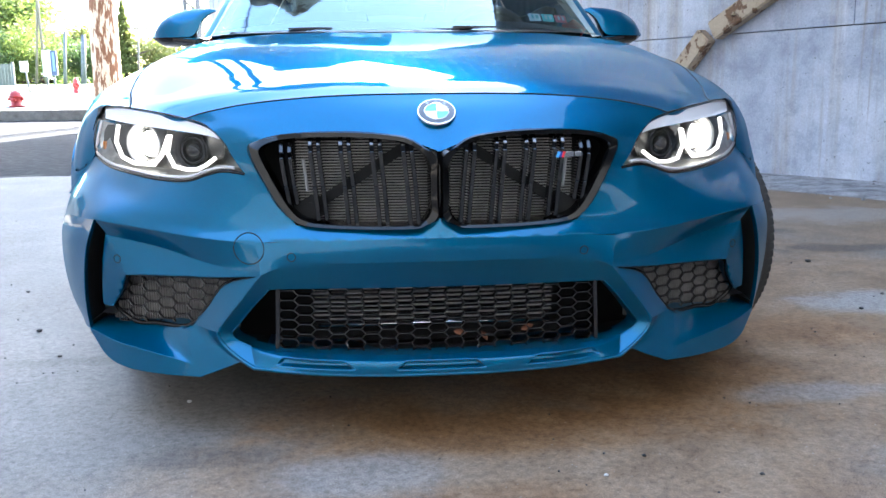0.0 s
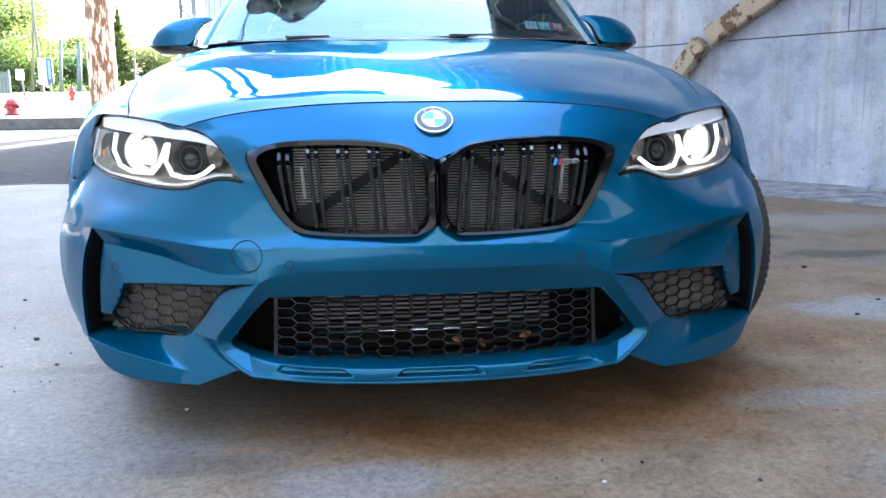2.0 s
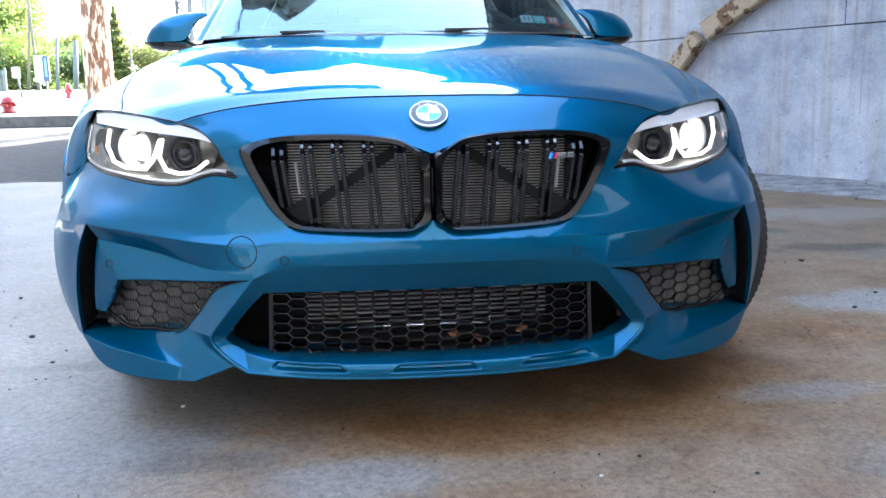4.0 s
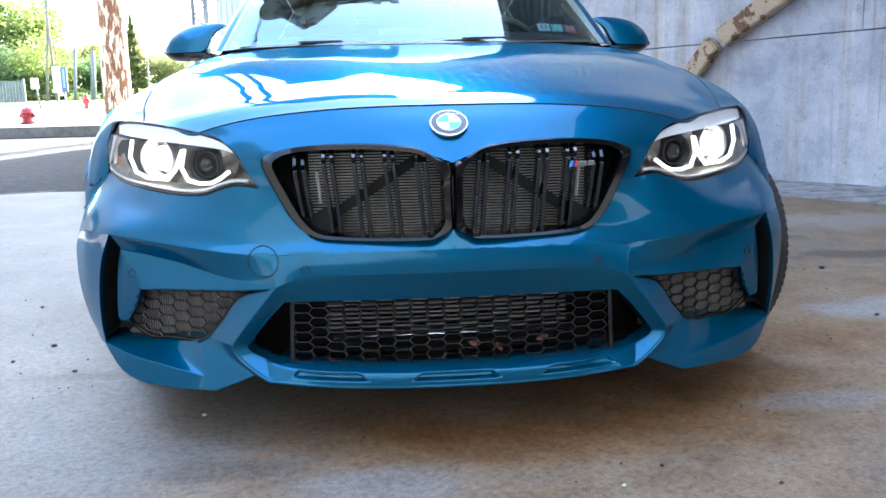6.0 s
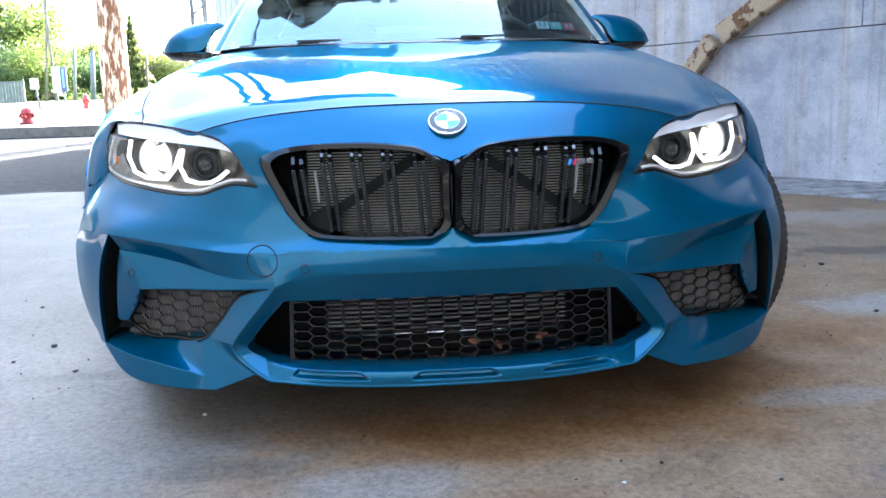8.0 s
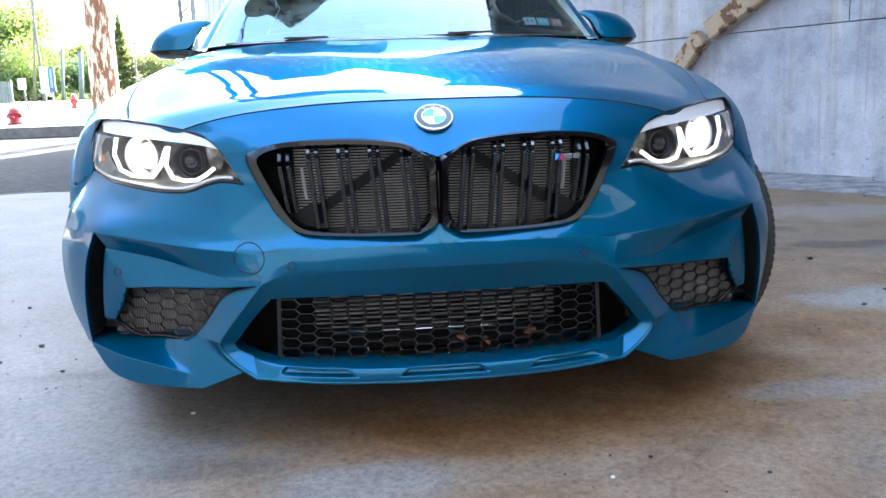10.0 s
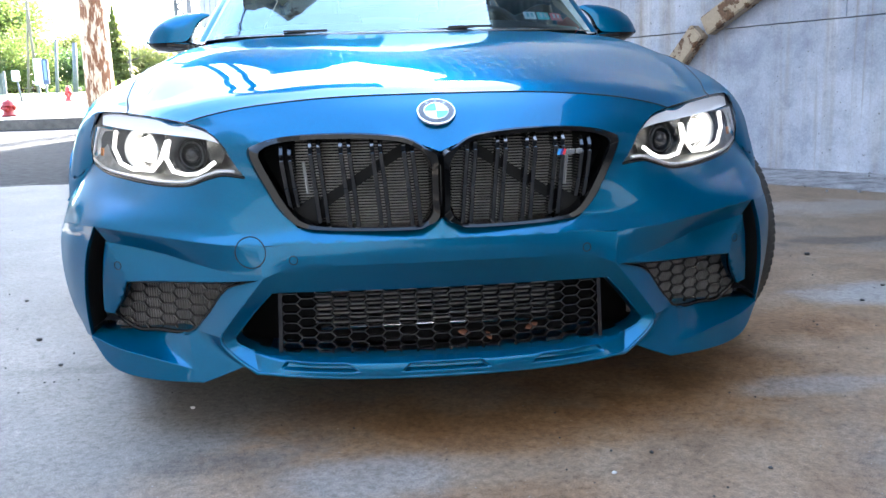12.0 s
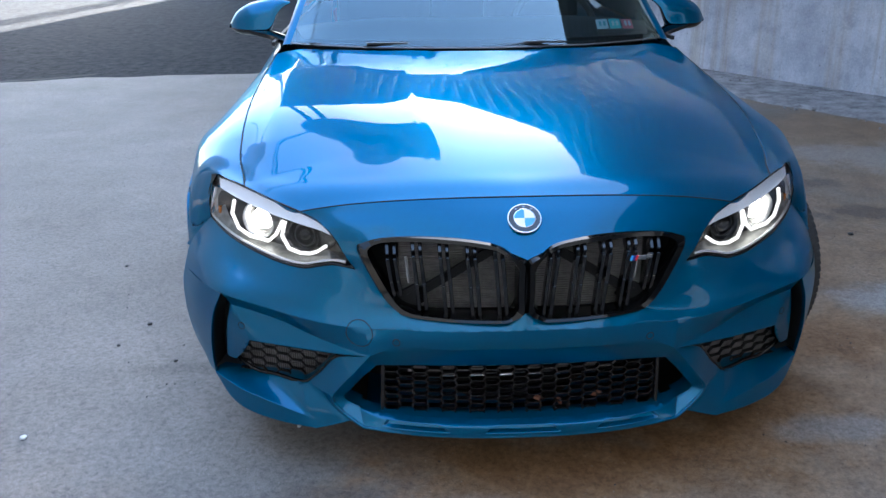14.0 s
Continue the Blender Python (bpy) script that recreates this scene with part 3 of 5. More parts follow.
part("shade_backing", backing(), DARK, car, "near-black sheet standing for the shade behind the grilles")
LABEL = material("white_label", (.42, .42, .43), .5)
bm = bmesh.new()
for s in (1, -1):
    bar(bm, (s * .275, .118, .515), (s * .06, .098, .652), .012, .022)
    bar(bm, (s * .30, .125, .50), (s * .245, .12, .53), .014, .05)
part("grille_brace", bm, DARK, car, "black diagonal brace behind the grille")
for s in (1, -1):
    bm = bmesh.new()
    bar(bm, (s * .276, .117, .555), (s * .283, .122, .622), .006, .004)
    part("label_strip", bm, LABEL, car, "white sticker strip behind the grille")


# --- emblem and badge ---
BADGE = material("badge_silver", (.30, .31, .33), .25, 1.0)
def roundel():
    place = pose(0, .0985, .7170, 39, 0, 0)
    ring = bmesh.new()
    lathe(ring, [(.041, -.002), (.041, .003), (.0395, .0045), (.038, .004)], place, 48)
    em = part("emblem", ring, CHROME, car, "round enamel emblem with chrome rim")
    bm = bmesh.new()
    lathe(bm, [(.0385, .0035), (.026, .0042)], place, 48)
    part("emblem_ring", bm, material("emblem_black", (.02, .02, .022), .12, 0, .45), em)
    bm = bmesh.new()
    lathe(bm, [(.0262, .003), (.0262, .0052), (.0245, .0052)], place, 48)
    part("emblem_bezel", bm, CHROME, em)
    lift = place @ Matrix.Translation((0, 0, .0046))
    for k in range(4):
        bm = bmesh.new()
        disc(bm, lift, .0248, 12, 0, 90 * k, 90 * k + 90)
        part("emblem_quarter", bm, WHITE if k % 2 == 0 else BLUE, em)
    for a in (55, 90, 125):
        bm = bmesh.new()
        box(bm, (0, .0322, .0040), (.0045, .0050, .0006), m=None)
        bmesh.ops.transform(bm, matrix=place @ pose(0, 0, 0, 0, 0, a - 90), verts=bm.verts)
        part("emblem_mark", bm, BADGE, em)


roundel()
bm = bmesh.new()
box(bm, (.274, .058, .6285), (.022, .004, .011), bevel=.001)
badge = part("badge", bm, BADGE, car, "small badge with blue and red slanted stripes")
bm = bmesh.new()
box(bm, (.296, .066, .6285), (.014, .004, .011), bevel=.001)
part("badge_block", bm, BADGE, badge)
for i, mt in enumerate((BLUE, material("dark_blue", (.02, .03, .2), .3), RED)):
    bm = bmesh.new()
    bar(bm, (.249 + i * .0055, .055, .6225), (.2535 + i * .0055, .055, .6345), .0050, .004, 0, up=(0, 1, 0))
    part("badge_stripe", bm, mt, badge)


# --- lower mouth, side meshes, vents ---
MOUTH_POLY = [(-.346, .352), (.346, .352), (.352, .203), (-.352, .203)]
bm = bmesh.new()
honeycomb(bm, MOUTH_POLY, lambda x, z: (x, .074 + .24 * x * x, z), .046, .0215, .0022, .018)
for s in (1, -1):
    bar(bm, (s * .352, .112, .212), (s * .346, .110, .350), .008, .03, 0, up=(0, 1, 0))
part("lower_grille", bm, MESH, car, "black honeycomb lower grille")
radiator(-.285, .285, .228, .335, .26, .0105, .1, FIN_LIGHT, "intercooler")
bm = bmesh.new()
tube(bm, [(-.272, .246, .2245), (.276, .246, .2235)], .0055, 10)
part("cooler_pipe", bm, CHROME, car, "bare metal pipe behind the lower grille")

SIDE_POLY = [(.445, .376), (.700, .372), (.752, .33), (.765, .275), (.735, .238), (.575, .238), (.52, .27), (.47, .335)]


def side_y(x, z):
    return .122 + .42 * (x - .43) + .05


bm = bmesh.new()
honeycomb(bm, SIDE_POLY, lambda x, z: (x, side_y(x, z), z), .047, .0250, .0022, .012)
both("side_grille", bm, MESH, car, "black honeycomb side grille")
bm = bmesh.new()
for i in range(51):
    x = .45 + i * .0062
    bar(bm, (x, side_y(x, 0) + .035, .235), (x, side_y(x, 0) + .035, .38), .0036, .012, 0, up=(0, 1, 0))
for ob in both("side_cooler", bm, SIDE_FIN, car, "grey finned side cooler"):
    tagged(ob, kind="stuff")
bm = bmesh.new()
loop = MESH_TOP + [(.718, .256, .32), (.744, .288, .276), (.70, .285, .236), (.64, .248, .240), (.58, .205, .242)] + MESH_IN[3:0:-1]
tube(bm, [(x, y + .009, z) for x, y, z in spline(loop, 4, closed=True)], .0055, 8)
both("vent_bezel", bm, BLACK_GLOSS, car)
bm = bmesh.new()
back_in, back_out = [(x + .004, y + .06, z) for x, y, z in VENT_IN], [(x - .02, y + .07, z) for x, y, z in VENT_OUT]
loft(bm, [VENT_IN, back_in], 4, 1)
loft(bm, [VENT_OUT, back_out], 4, 1)
loft(bm, [back_in, back_out], 4, 1)
grid(bm, [[(.735, .275, .262), (.78, .30, .258), (.822, .335, .225)], [(.735, .36, .262), (.78, .37, .258), (.815, .40, .225)]])
grid(bm, [[(.62, .30, z), (.66, .335, z), (.745, .365, z), (.80, .395, z)] for z in (.20, .41)])
both("vent_duct", bm, BLACK, car, "black air duct beside the bumper blade")


# thin round seams of the parking sensors and the tow cover, laid on the bumper's skin
skin = BVHTree.FromPolygons([v.co.copy() for v in bumper.data.vertices], [tuple(p.vertices) for p in bumper.data.polygons])


def seam_ring(name, x, z, r, wire, label):
    pts = []
    for k in range(40):
        a = 2 * math.pi * k / 40
        hit = skin.ray_cast(Vector((x + r * math.cos(a), -.5, z + r * math.sin(a))), Vector((0, 1, 0)))
        if hit[0] is not None:
            pts.append(hit[0] - Vector((0, wire * .3, 0)))
    bm = bmesh.new()
    tube(bm, pts + pts[:1], wire, 5, caps=False)
    part(name, bm, DARK, car, label)


for x, z in ((.310, .424), (-.310, .424), (.715, .398), (-.715, .398)):
    seam_ring("parking_sensor", x, z, .0088, .0011, "parking sensor seam")
seam_ring("tow_cover", -.400, .440, .0325, .0012, "thin round seam of the tow-eye cover")


# --- headlights ---
def headlight(mirror):
    def put(name, bm, mat, parent, label=""):
        return part(name, flipped(bm) if mirror else bm, mat, parent, label)

    bm = bmesh.new()
    lens_mid = [tuple(.5 * (a + b) - (.006 if i == 1 else 0) for i, (a, b) in enumerate(zip(p, q))) for p, q in zip(LAMP_TOP, LAMP_LOW)]
    lens_mid[-1] = (.826, .496, .672)
    loft(bm, [LAMP_TOP, lens_mid, LAMP_LOW], 5, 5)
    lens = put("headlight", finish(bm, .0005, 60), LENS, car, "lit headlight behind a clear cover")
    lens.visible_shadow = False
    # dark seal round the cover, broader below
    bm = bmesh.new()
    outline = LAMP_TOP + [(.826, .500, .68)] + LAMP_LOW[:0:-1]
    tube(bm, spline([(x, y + .003, z) for x, y, z in outline], 5, True), .0022, 6, caps=False)
    tube(bm, spline([(x, y + .002, z + .001) for x, y, z in LAMP_LOW], 5), .0038, 6)
    put("seal", bm, BLACK_GLOSS, lens)
    # housing
    bm = bmesh.new()
    back = [[(x * .97 + .02, y + .085, z - .004) for x, y, z in LAMP_TOP], [(x * .97 + .02, y + .085, z + .004) for x, y, z in LAMP_LOW]]
    loft(bm, [LAMP_TOP, back[0]], 4, 2)
    loft(bm, [LAMP_LOW, back[1]], 4, 2)
    loft(bm, back, 4, 3)
    rim(bm, [(.80, .50, .730), (.826, .50, .68), (.824, .495, .612)], (-.01, .08, 0), 4)
    put("housing", bm, HOUSING, lens, "smoked silver headlight housing")
    # frosted brow along the top
    bm = bmesh.new()
    t = [(.462, .163, .670), (.495, .189, .690), (.542, .226, .703), (.62, .290, .717), (.701, .377, .727), (.75, .434, .730), (.79, .488, .727)]
    l = [(.457, .158, .664), (.492, .180, .673), (.542, .210, .680), (.62, .272, .688), (.70, .356, .696), (.745, .409, .701), (.785, .464, .706)]
    loft(bm, [t, l], 4, 3)
    rim(bm, l, (0, .03, -.002), 4)
    put("brow", bm, BROW, lens, "frosted white brow strip")
    # frosted shelf under the rings, and the bright line along its front
    bm = bmesh.new()
    low = [(x, y + .010, z + .008) for x, y, z in LAMP_LOW[1:]]
    inn = [(.452, .188, .604), (.480, .222, .606), (.512, .240, .592), (.556, .262, .590), (.625, .320, .594), (.700, .375, .598), (.752, .425, .622), (.775, .455, .660)]
    loft(bm, [low, inn], 4, 3)
    put("lower_shelf", bm, FROST, lens, "frosted silver shelf under the rings")
    bm = bmesh.new()
    tube(bm, spline([(x, y + .008, z + .0095) for x, y, z in LAMP_LOW[1:]] + [(.818, .497, .65), (.802, .490, .70)], 5), .0036, 8)
    put("bright_line", bm, BROW, lens, "thick bright line along the lamp edge")
    bm = bmesh.new()
    loft(bm, [[(.775, .455, .60), (.805, .485, .618), (.812, .492, .66), (.80, .49, .70)], [(.752, .47, .61), (.765, .49, .63), (.77, .50, .66), (.765, .49, .69)]], 4, 3)
    put("side_reflector", bm, [SILVER], lens, "silver side reflector")
    bm = bmesh.new()
    box(bm, (.790, .474, .640), (.014, .014, .020), m=pose(0, 0, 0, 0, 0, 50), bevel=.003)
    put("side_marker", bm, AMBER, lens, "amber side marker")
    # black bezel round the unlit projector
    bm = bmesh.new()
    loft(bm, [[(.452, .170, .660), (.53, .262, .676), (.605, .312, .684)], [(.458, .190, .630), (.54, .268, .640), (.608, .322, .645)], [(.474, .220, .608), (.535, .266, .603), (.598, .312, .606)]], 5, 4)
    put("bezel", bm, BEZEL, lens, "black bezel round the unlit projector")
    # daylight rings: flat light guides with cornered bends
    for pts in ([(.735, .390, .690), (.746, .402, .652), (.728, .380, .617), (.693, .350, .603), (.640, .315, .601), (.617, .296, .624), (.594, .272, .668)],
                [(.586, .258, .670), (.597, .268, .631), (.580, .252, .602), (.550, .232, .596), (.523, .222, .597), (.503, .212, .606), (.481, .206, .622)]):
        bm = bmesh.new()
        for a, b in zip(pts, pts[1:]):
            a, b = Vector(a), Vector(b)
            run = (b - a).normalized() * .0022
            bar(bm, a - run, b + run, .0078, .008, 0, up=Vector((.45, -1, 0)).normalized())
        bmesh.ops.bevel(bm, geom=bm.edges[:], offset=.0012, segments=1, affect="EDGES")
        put("daylight_ring", bm, DRL, lens, "white glowing daylight ring")
    # projectors: bowl, lens, and behind the lit one a faceted bright reflector
    for x, y, z, lit in ((.668, .345, .648, True), (.538, .246, .637, False)):
        m = pose(x, y, z, 90, 0, 28 if lit else 20)
        bm = bmesh.new()
        lathe(bm, [(.050, -.05), (.050, .0), (.047, .005), (.041, -.008), (.039, -.03)] if lit else [(.043, -.05), (.043, .0), (.040, .006), (.034, -.010), (.030, -.012), (.029, -.03)], m, 32)
        sh = put("projector", bm, SILVER if lit else BLACK_GLOSS, lens, "bright projector bowl" if lit else "black projector bowl")
        bm = bmesh.new()
        k = 1.0 if lit else .85
        lathe(bm, [(.030 * k, -.022), (.026 * k, -.010), (.018 * k, .000), (.009 * k, .005), (.0005, .006)], m, 28)
        put("projector_lens", bm, BEAM if lit else DIM, sh, "glowing low beam" if lit else "dark unlit lens")
        if not lit:
            bm = bmesh.new()
            lathe(bm, [(.030, -.006), (.028, .000), (.0265, -.004)], m, 32)
            put("lens_ring", bm, ALLOY, sh, "thin grey ring round the lens")


headlight(False)
headlight(True)
# dark triangle laid on the fender to draw the shade beside the lamp
bm = bmesh.new()
loft(bm, [[(.797, .492, .737), (.834, .542, .723), (.872, .598, .700)], [(.805, .493, .724), (.830, .530, .711), (.858, .574, .695)], [(.814, .493, .711), (.827, .520, .700), (.843, .552, .690)]], 3, 3)
both("lamp_corner_shade", bm, DARK, car, "dark triangle laid on the fender as shade beside the headlight")


# --- windscreen, pillars, roof ---
WS_LOW = [(0, 1.262, .964), (.35, 1.292, .966), (.58, 1.38, .968), (.70, 1.475, .966)]
WS_TOP = [(0, 1.98, 1.372), (.30, 2.00, 1.366), (.47, 2.04, 1.352), (.555, 2.09, 1.338)]


def sheet(curves, nu=6, nv=6, mirror=True, sharp=50):
    bm = bmesh.new()
    loft(bm, curves, nu, nv, mirror=mirror)
    return finish(bm, .001, sharp)


WS_MID = [tuple(.5 * (a + b) + (0, -.03 * full, .023 * full)[i] for i, (a, b) in enumerate(zip(p, q))) for p, q, full in zip(WS_LOW, WS_TOP, (.40, .45, .70, 1.0))]
ws = part("windscreen", sheet([WS_LOW, WS_MID, WS_TOP]), GLASS, car, "clear windscreen reflecting the sky")
ws.visible_shadow = False
bm = bmesh.new()
loft(bm, [[(x, y + .001, z + .002) for x, y, z in WS_LOW], [(x * .998, y + .008, z + .006) for x, y, z in WS_LOW]], 6, 2, mirror=True)
part("windscreen_band", bm, BLACK, ws, "black printed edge of the windscreen")
bm = bmesh.new()
p0, p1 = [WS_LOW[-1], WS_MID[-1], WS_TOP[-1]], [(.738, 1.50, .948), (.672, 1.81, 1.16), (.598, 2.15, 1.335)]
loft(bm, [p0, [tuple(.5 * (a + b) + (.006 if i != 1 else -.008) for i, (a, b) in enumerate(zip(p, q))) for p, q in zip(p0, p1)], p1], 6, 3)
both("pillar", finish(bm), PAINT, car)
bm = bmesh.new()
roof = [WS_TOP + [(.598, 2.15, 1.335)], [(0, 2.35, 1.410), (.30, 2.36, 1.402), (.48, 2.38, 1.385), (.565, 2.4, 1.368), (.60, 2.42, 1.345)],
        [(0, 2.8, 1.402), (.30, 2.8, 1.394), (.48, 2.8, 1.375), (.56, 2.8, 1.355), (.595, 2.8, 1.325)], [(0, 3.15, 1.365), (.30, 3.15, 1.357), (.47, 3.15, 1.335), (.54, 3.15, 1.312), (.585, 3.15, 1.28)]]
loft(bm, roof, 5, 6, mirror=True)
part("roof", finish(bm), PAINT, car)
rear_low = [(0, 3.90, 1.060), (.30, 3.88, 1.058), (.50, 3.84, 1.054), (.60, 3.78, 1.05), (.64, 3.72, 1.045)]
part("rear_window", sheet([roof[-1], rear_low]), GLASS, car).visible_shadow = False
bm = bmesh.new()
loft(bm, [[(.600, 2.15, 1.33), (.603, 2.42, 1.34), (.597, 2.8, 1.32), (.587, 3.12, 1.278)], [(.735, 1.62, .955), (.775, 2.2, .960), (.775, 2.75, .975), (.735, 3.12, 1.02)]], 6, 5)
for w in both("side_window", finish(bm), GLASS, car, "dark side window"):
    w.visible_shadow = False
bm = bmesh.new()
loft(bm, [[(.585, 3.15, 1.28), (.735, 3.12, 1.02), (.80, 3.1, .94)], [(.60, 3.45, 1.16), (.73, 3.42, 1.0), (.82, 3.45, .93)], [(.64, 3.72, 1.045), (.74, 3.75, .98), (.82, 3.8, .93)]], 5, 5)
both("rear_pillar", finish(bm), PAINT, car)


def door():
    bm = bmesh.new()
    rows = [[(.742, 1.505, .945), (.772, 1.75, .950), (.785, 2.2, .955), (.785, 2.75, .968), (.775, 2.88, .972)],
            [(.832, 1.505, .85), (.842, 1.75, .852), (.85, 2.2, .86), (.852, 2.75, .868), (.852, 2.88, .87)],
            [(.872, 1.505, .73), (.872, 1.75, .74), (.872, 2.2, .75), (.875, 2.75, .76), (.878, 2.88, .762)],
            [(.888, 1.505, .55), (.882, 1.75, .54), (.878, 2.2, .54), (.882, 2.75, .55), (.89, 2.88, .55)],
            [(.892, 1.505, .40), (.888, 1.75, .38), (.886, 2.2, .38), (.89, 2.75, .39), (.896, 2.88, .40)],
            [(.872, 1.505, .19), (.868, 1.75, .19), (.868, 2.2, .19), (.87, 2.75, .19), (.875, 2.88, .19)]]
    loft(bm, rows, 5, 5)
    return finish(bm, .001, 45)


for d in both("door", door(), PAINT, car):
    s = 1 if sum(v.co.x for v in d.data.vertices) > 0 else -1
    bm = bmesh.new()
    bar(bm, (s * .868, 2.55, .80), (s * .868, 2.74, .805), .03, .024)
    bmesh.ops.bevel(bm, geom=bm.edges[:], offset=.006, segments=2, affect="EDGES")
    part("handle", bm, PAINT, d)
    bm = bmesh.new()
    bar(bm, (s * .778, 1.58, .955), (s * .782, 2.86, .978), .012, .014)
    part("window_strip", bm, BLACK, d)


def quarter():
    bm = bmesh.new()
    rows = [[(.775, 2.885, .972), (.80, 3.1, .945), (.822, 3.45, .935), (.82, 3.8, .932), (.80, 4.1, .925), (.76, 4.36, .91)],
            [(.853, 2.885, .87), (.875, 3.1, .87), (.90, 3.45, .868), (.895, 3.8, .86), (.86, 4.1, .85), (.78, 4.40, .84)],
            [(.879, 2.885, .762), (.905, 3.1, .745), (.925, 3.5, .765), (.92, 3.8, .745), (.88, 4.1, .73), (.79, 4.42, .73)],
            [(.891, 2.885, .55), (.915, 3.14, .58), (.935, 3.548, .697), (.932, 3.86, .60), (.90, 4.1, .58), (.79, 4.43, .58)],
            [(.896, 2.885, .40), (.915, 3.19, .42), (.935, 3.548, .696), (.93, 3.905, .42), (.90, 4.1, .42), (.80, 4.42, .42)],
            [(.875, 2.885, .19), (.88, 3.20, .20), (.935, 3.548, .695), (.88, 3.90, .22), (.87, 4.1, .22), (.78, 4.40, .25)]]
    loft(bm, rows, 5, 5)
    return finish(bm, .001, 45)


both("rear_quarter", quarter(), PAINT, car)
bm = bmesh.new()
loft(bm, [[(x, y + .004, z) for x, y, z in rear_low] + [(.74, 3.78, .98)], [(0, 4.15, 1.045), (.30, 4.14, 1.043), (.5, 4.12, 1.035), (.62, 4.1, 1.02), (.70, 4.1, .99), (.78, 4.1, .94)],
          [(0, 4.38, 1.03), (.30, 4.37, 1.028), (.5, 4.35, 1.015), (.62, 4.34, 1.0), (.70, 4.34, .965), (.76, 4.34, .915)]], 4, 5, mirror=True)
loft(bm, [[(0, 4.38, 1.03), (.30, 4.37, 1.028), (.5, 4.35, 1.015), (.62, 4.34, 1.0), (.76, 4.34, .915)], [(0, 4.40, .86), (.30, 4.40, .86), (.5, 4.40, .86), (.62, 4.39, .86), (.775, 4.38, .84)],
          [(0, 4.42, .70), (.30, 4.42, .70), (.5, 4.42, .70), (.62, 4.42, .70), (.785, 4.42, .70)]], 4, 5, mirror=True)
part("boot_lid", finish(bm), PAINT, car)
bm = bmesh.new()
loft(bm, [[(0, 4.42, .70), (.4, 4.42, .70), (.785, 4.42, .70)], [(0, 4.46, .58), (.4, 4.46, .58), (.79, 4.43, .58)], [(0, 4.46, .40), (.4, 4.45, .40), (.80, 4.42, .40)], [(0, 4.42, .22), (.4, 4.42, .22), (.78, 4.40, .24)]], 5, 5, mirror=True)
part("rear_bumper", finish(bm), PAINT, car)
bm = bmesh.new()
box(bm, (.62, 4.40, .83), (.30, .05, .12), bevel=.02)
both("tail_light", bm, RED, car, "red tail light")
bm = bmesh.new()
for y0, y1 in ((.45, .48), (1.25, 3.12), (3.95, 4.4)):
    box(bm, (0, (y0 + y1) / 2, .165), (1.66, y1 - y0, .02))
box(bm, (0, .85, .165), (1.16, .8, .02))
box(bm, (0, 3.55, .165), (1.16, .85, .02))
for s in (1, -1):
    box(bm, (s * .60, .86, .48), (.02, .82, .6))
    box(bm, (s * .60, 3.55, .48), (.02, .8, .6))
box(bm, (0, 1.30, .55), (1.5, .02, .72))
part("underbody", bm, DARK, car, "black underbody and wheel housings")


# --- wipers, sticker, cabin ---
for pts in (([(-.62, 1.41, .974), (-.36, 1.32, .976), (-.18, 1.29, .972)]), ([(.0, 1.288, .973), (.20, 1.295, .977), (.42, 1.34, .976)])):
    bm = bmesh.new()
    tube(bm, spline(pts, 5), .0036, 6)
    a, b = Vector(pts[1]) + Vector((-.05, 0, .006)), Vector(pts[1]) + Vector((.10, -.012, .006))
    bar(bm, a, b, .010, .006)
    part("wiper", bm, BLACK, car, "black windscreen wiper")
screen = BVHTree.FromPolygons([v.co.copy() for v in ws.data.vertices], [tuple(p.vertices) for p in ws.data.polygons])


def on_screen(q, lift):
    """The point of the windscreen nearest to q, raised from the glass or sunk behind it."""
    hit, normal = screen.find_nearest(q)[:2]
    return hit + normal * (lift if normal.z > 0 else -lift)


for i, (mt) in enumerate((material("sticker_white", (.5, .52, .52), .5), material("sticker_teal", (.08, .45, .42), .5), material("sticker_red", (.6, .10, .12), .5))):
    bm = bmesh.new()
    x = .435 + i * .052
    f = Vector((x, 1.405 + .35 * (x - .435), 1.000))
    u = Vector((0, .072, .052)) * .62
    w = Vector((.046, .018, 0))
    bm.faces.new([bm.verts.new(on_screen(q, -.0045)) for q in (f, f + w, f + w + u, f + u)])
    st = part("sticker", bm, mt, ws, "square inspection sticker")
    for k in range(2):
        bm = bmesh.new()
        o = f + w * (.22 + .36 * k) + u * .25
        bm.faces.new([bm.verts.new(on_screen(q, -.002)) for q in (o, o + w * .2, o + w * .2 + u * .5, o + u * .5)])
        part("sticker_bar", bm, material("sticker_ink", (.5, .5, .48) if i else (.1, .3, .3), .6), st)
bm = bmesh.new()
loft(bm, [[(0, 1.34, .985), (.4, 1.40, .985), (.66, 1.52, .98)], [(0, 1.62, 1.03), (.4, 1.65, 1.03), (.70, 1.7, 1.0)], [(0, 1.80, .98), (.4, 1.80, .98), (.72, 1.8, .96)], [(0, 1.86, .60), (.4, 1.86, .60), (.74, 1.86, .60)]], 5, 4, mirror=True)
part("dashboard", finish(bm), TRIM, car, "black dashboard")
for s in (1, -1):
    bm = bmesh.new()
    box(bm, (s * .37, 2.35, .50), (.50, .52, .18), bevel=.05)
    box(bm, (s * .37, 2.66, .86), (.48, .16, .62), m=pose(0, 0, 0, -14, 0, 0), bevel=.06)
    seat = part("seat", bm, TRIM, car, "black leather front seat")
    bm = bmesh.new()
    box(bm, (s * .37, 2.74, 1.20), (.25, .10, .16), bevel=.035)
    part("headrest", bm, TRIM, seat)
bm = bmesh.new()
box(bm, (0, 3.2, .55), (1.1, .45, .16), bevel=.05)
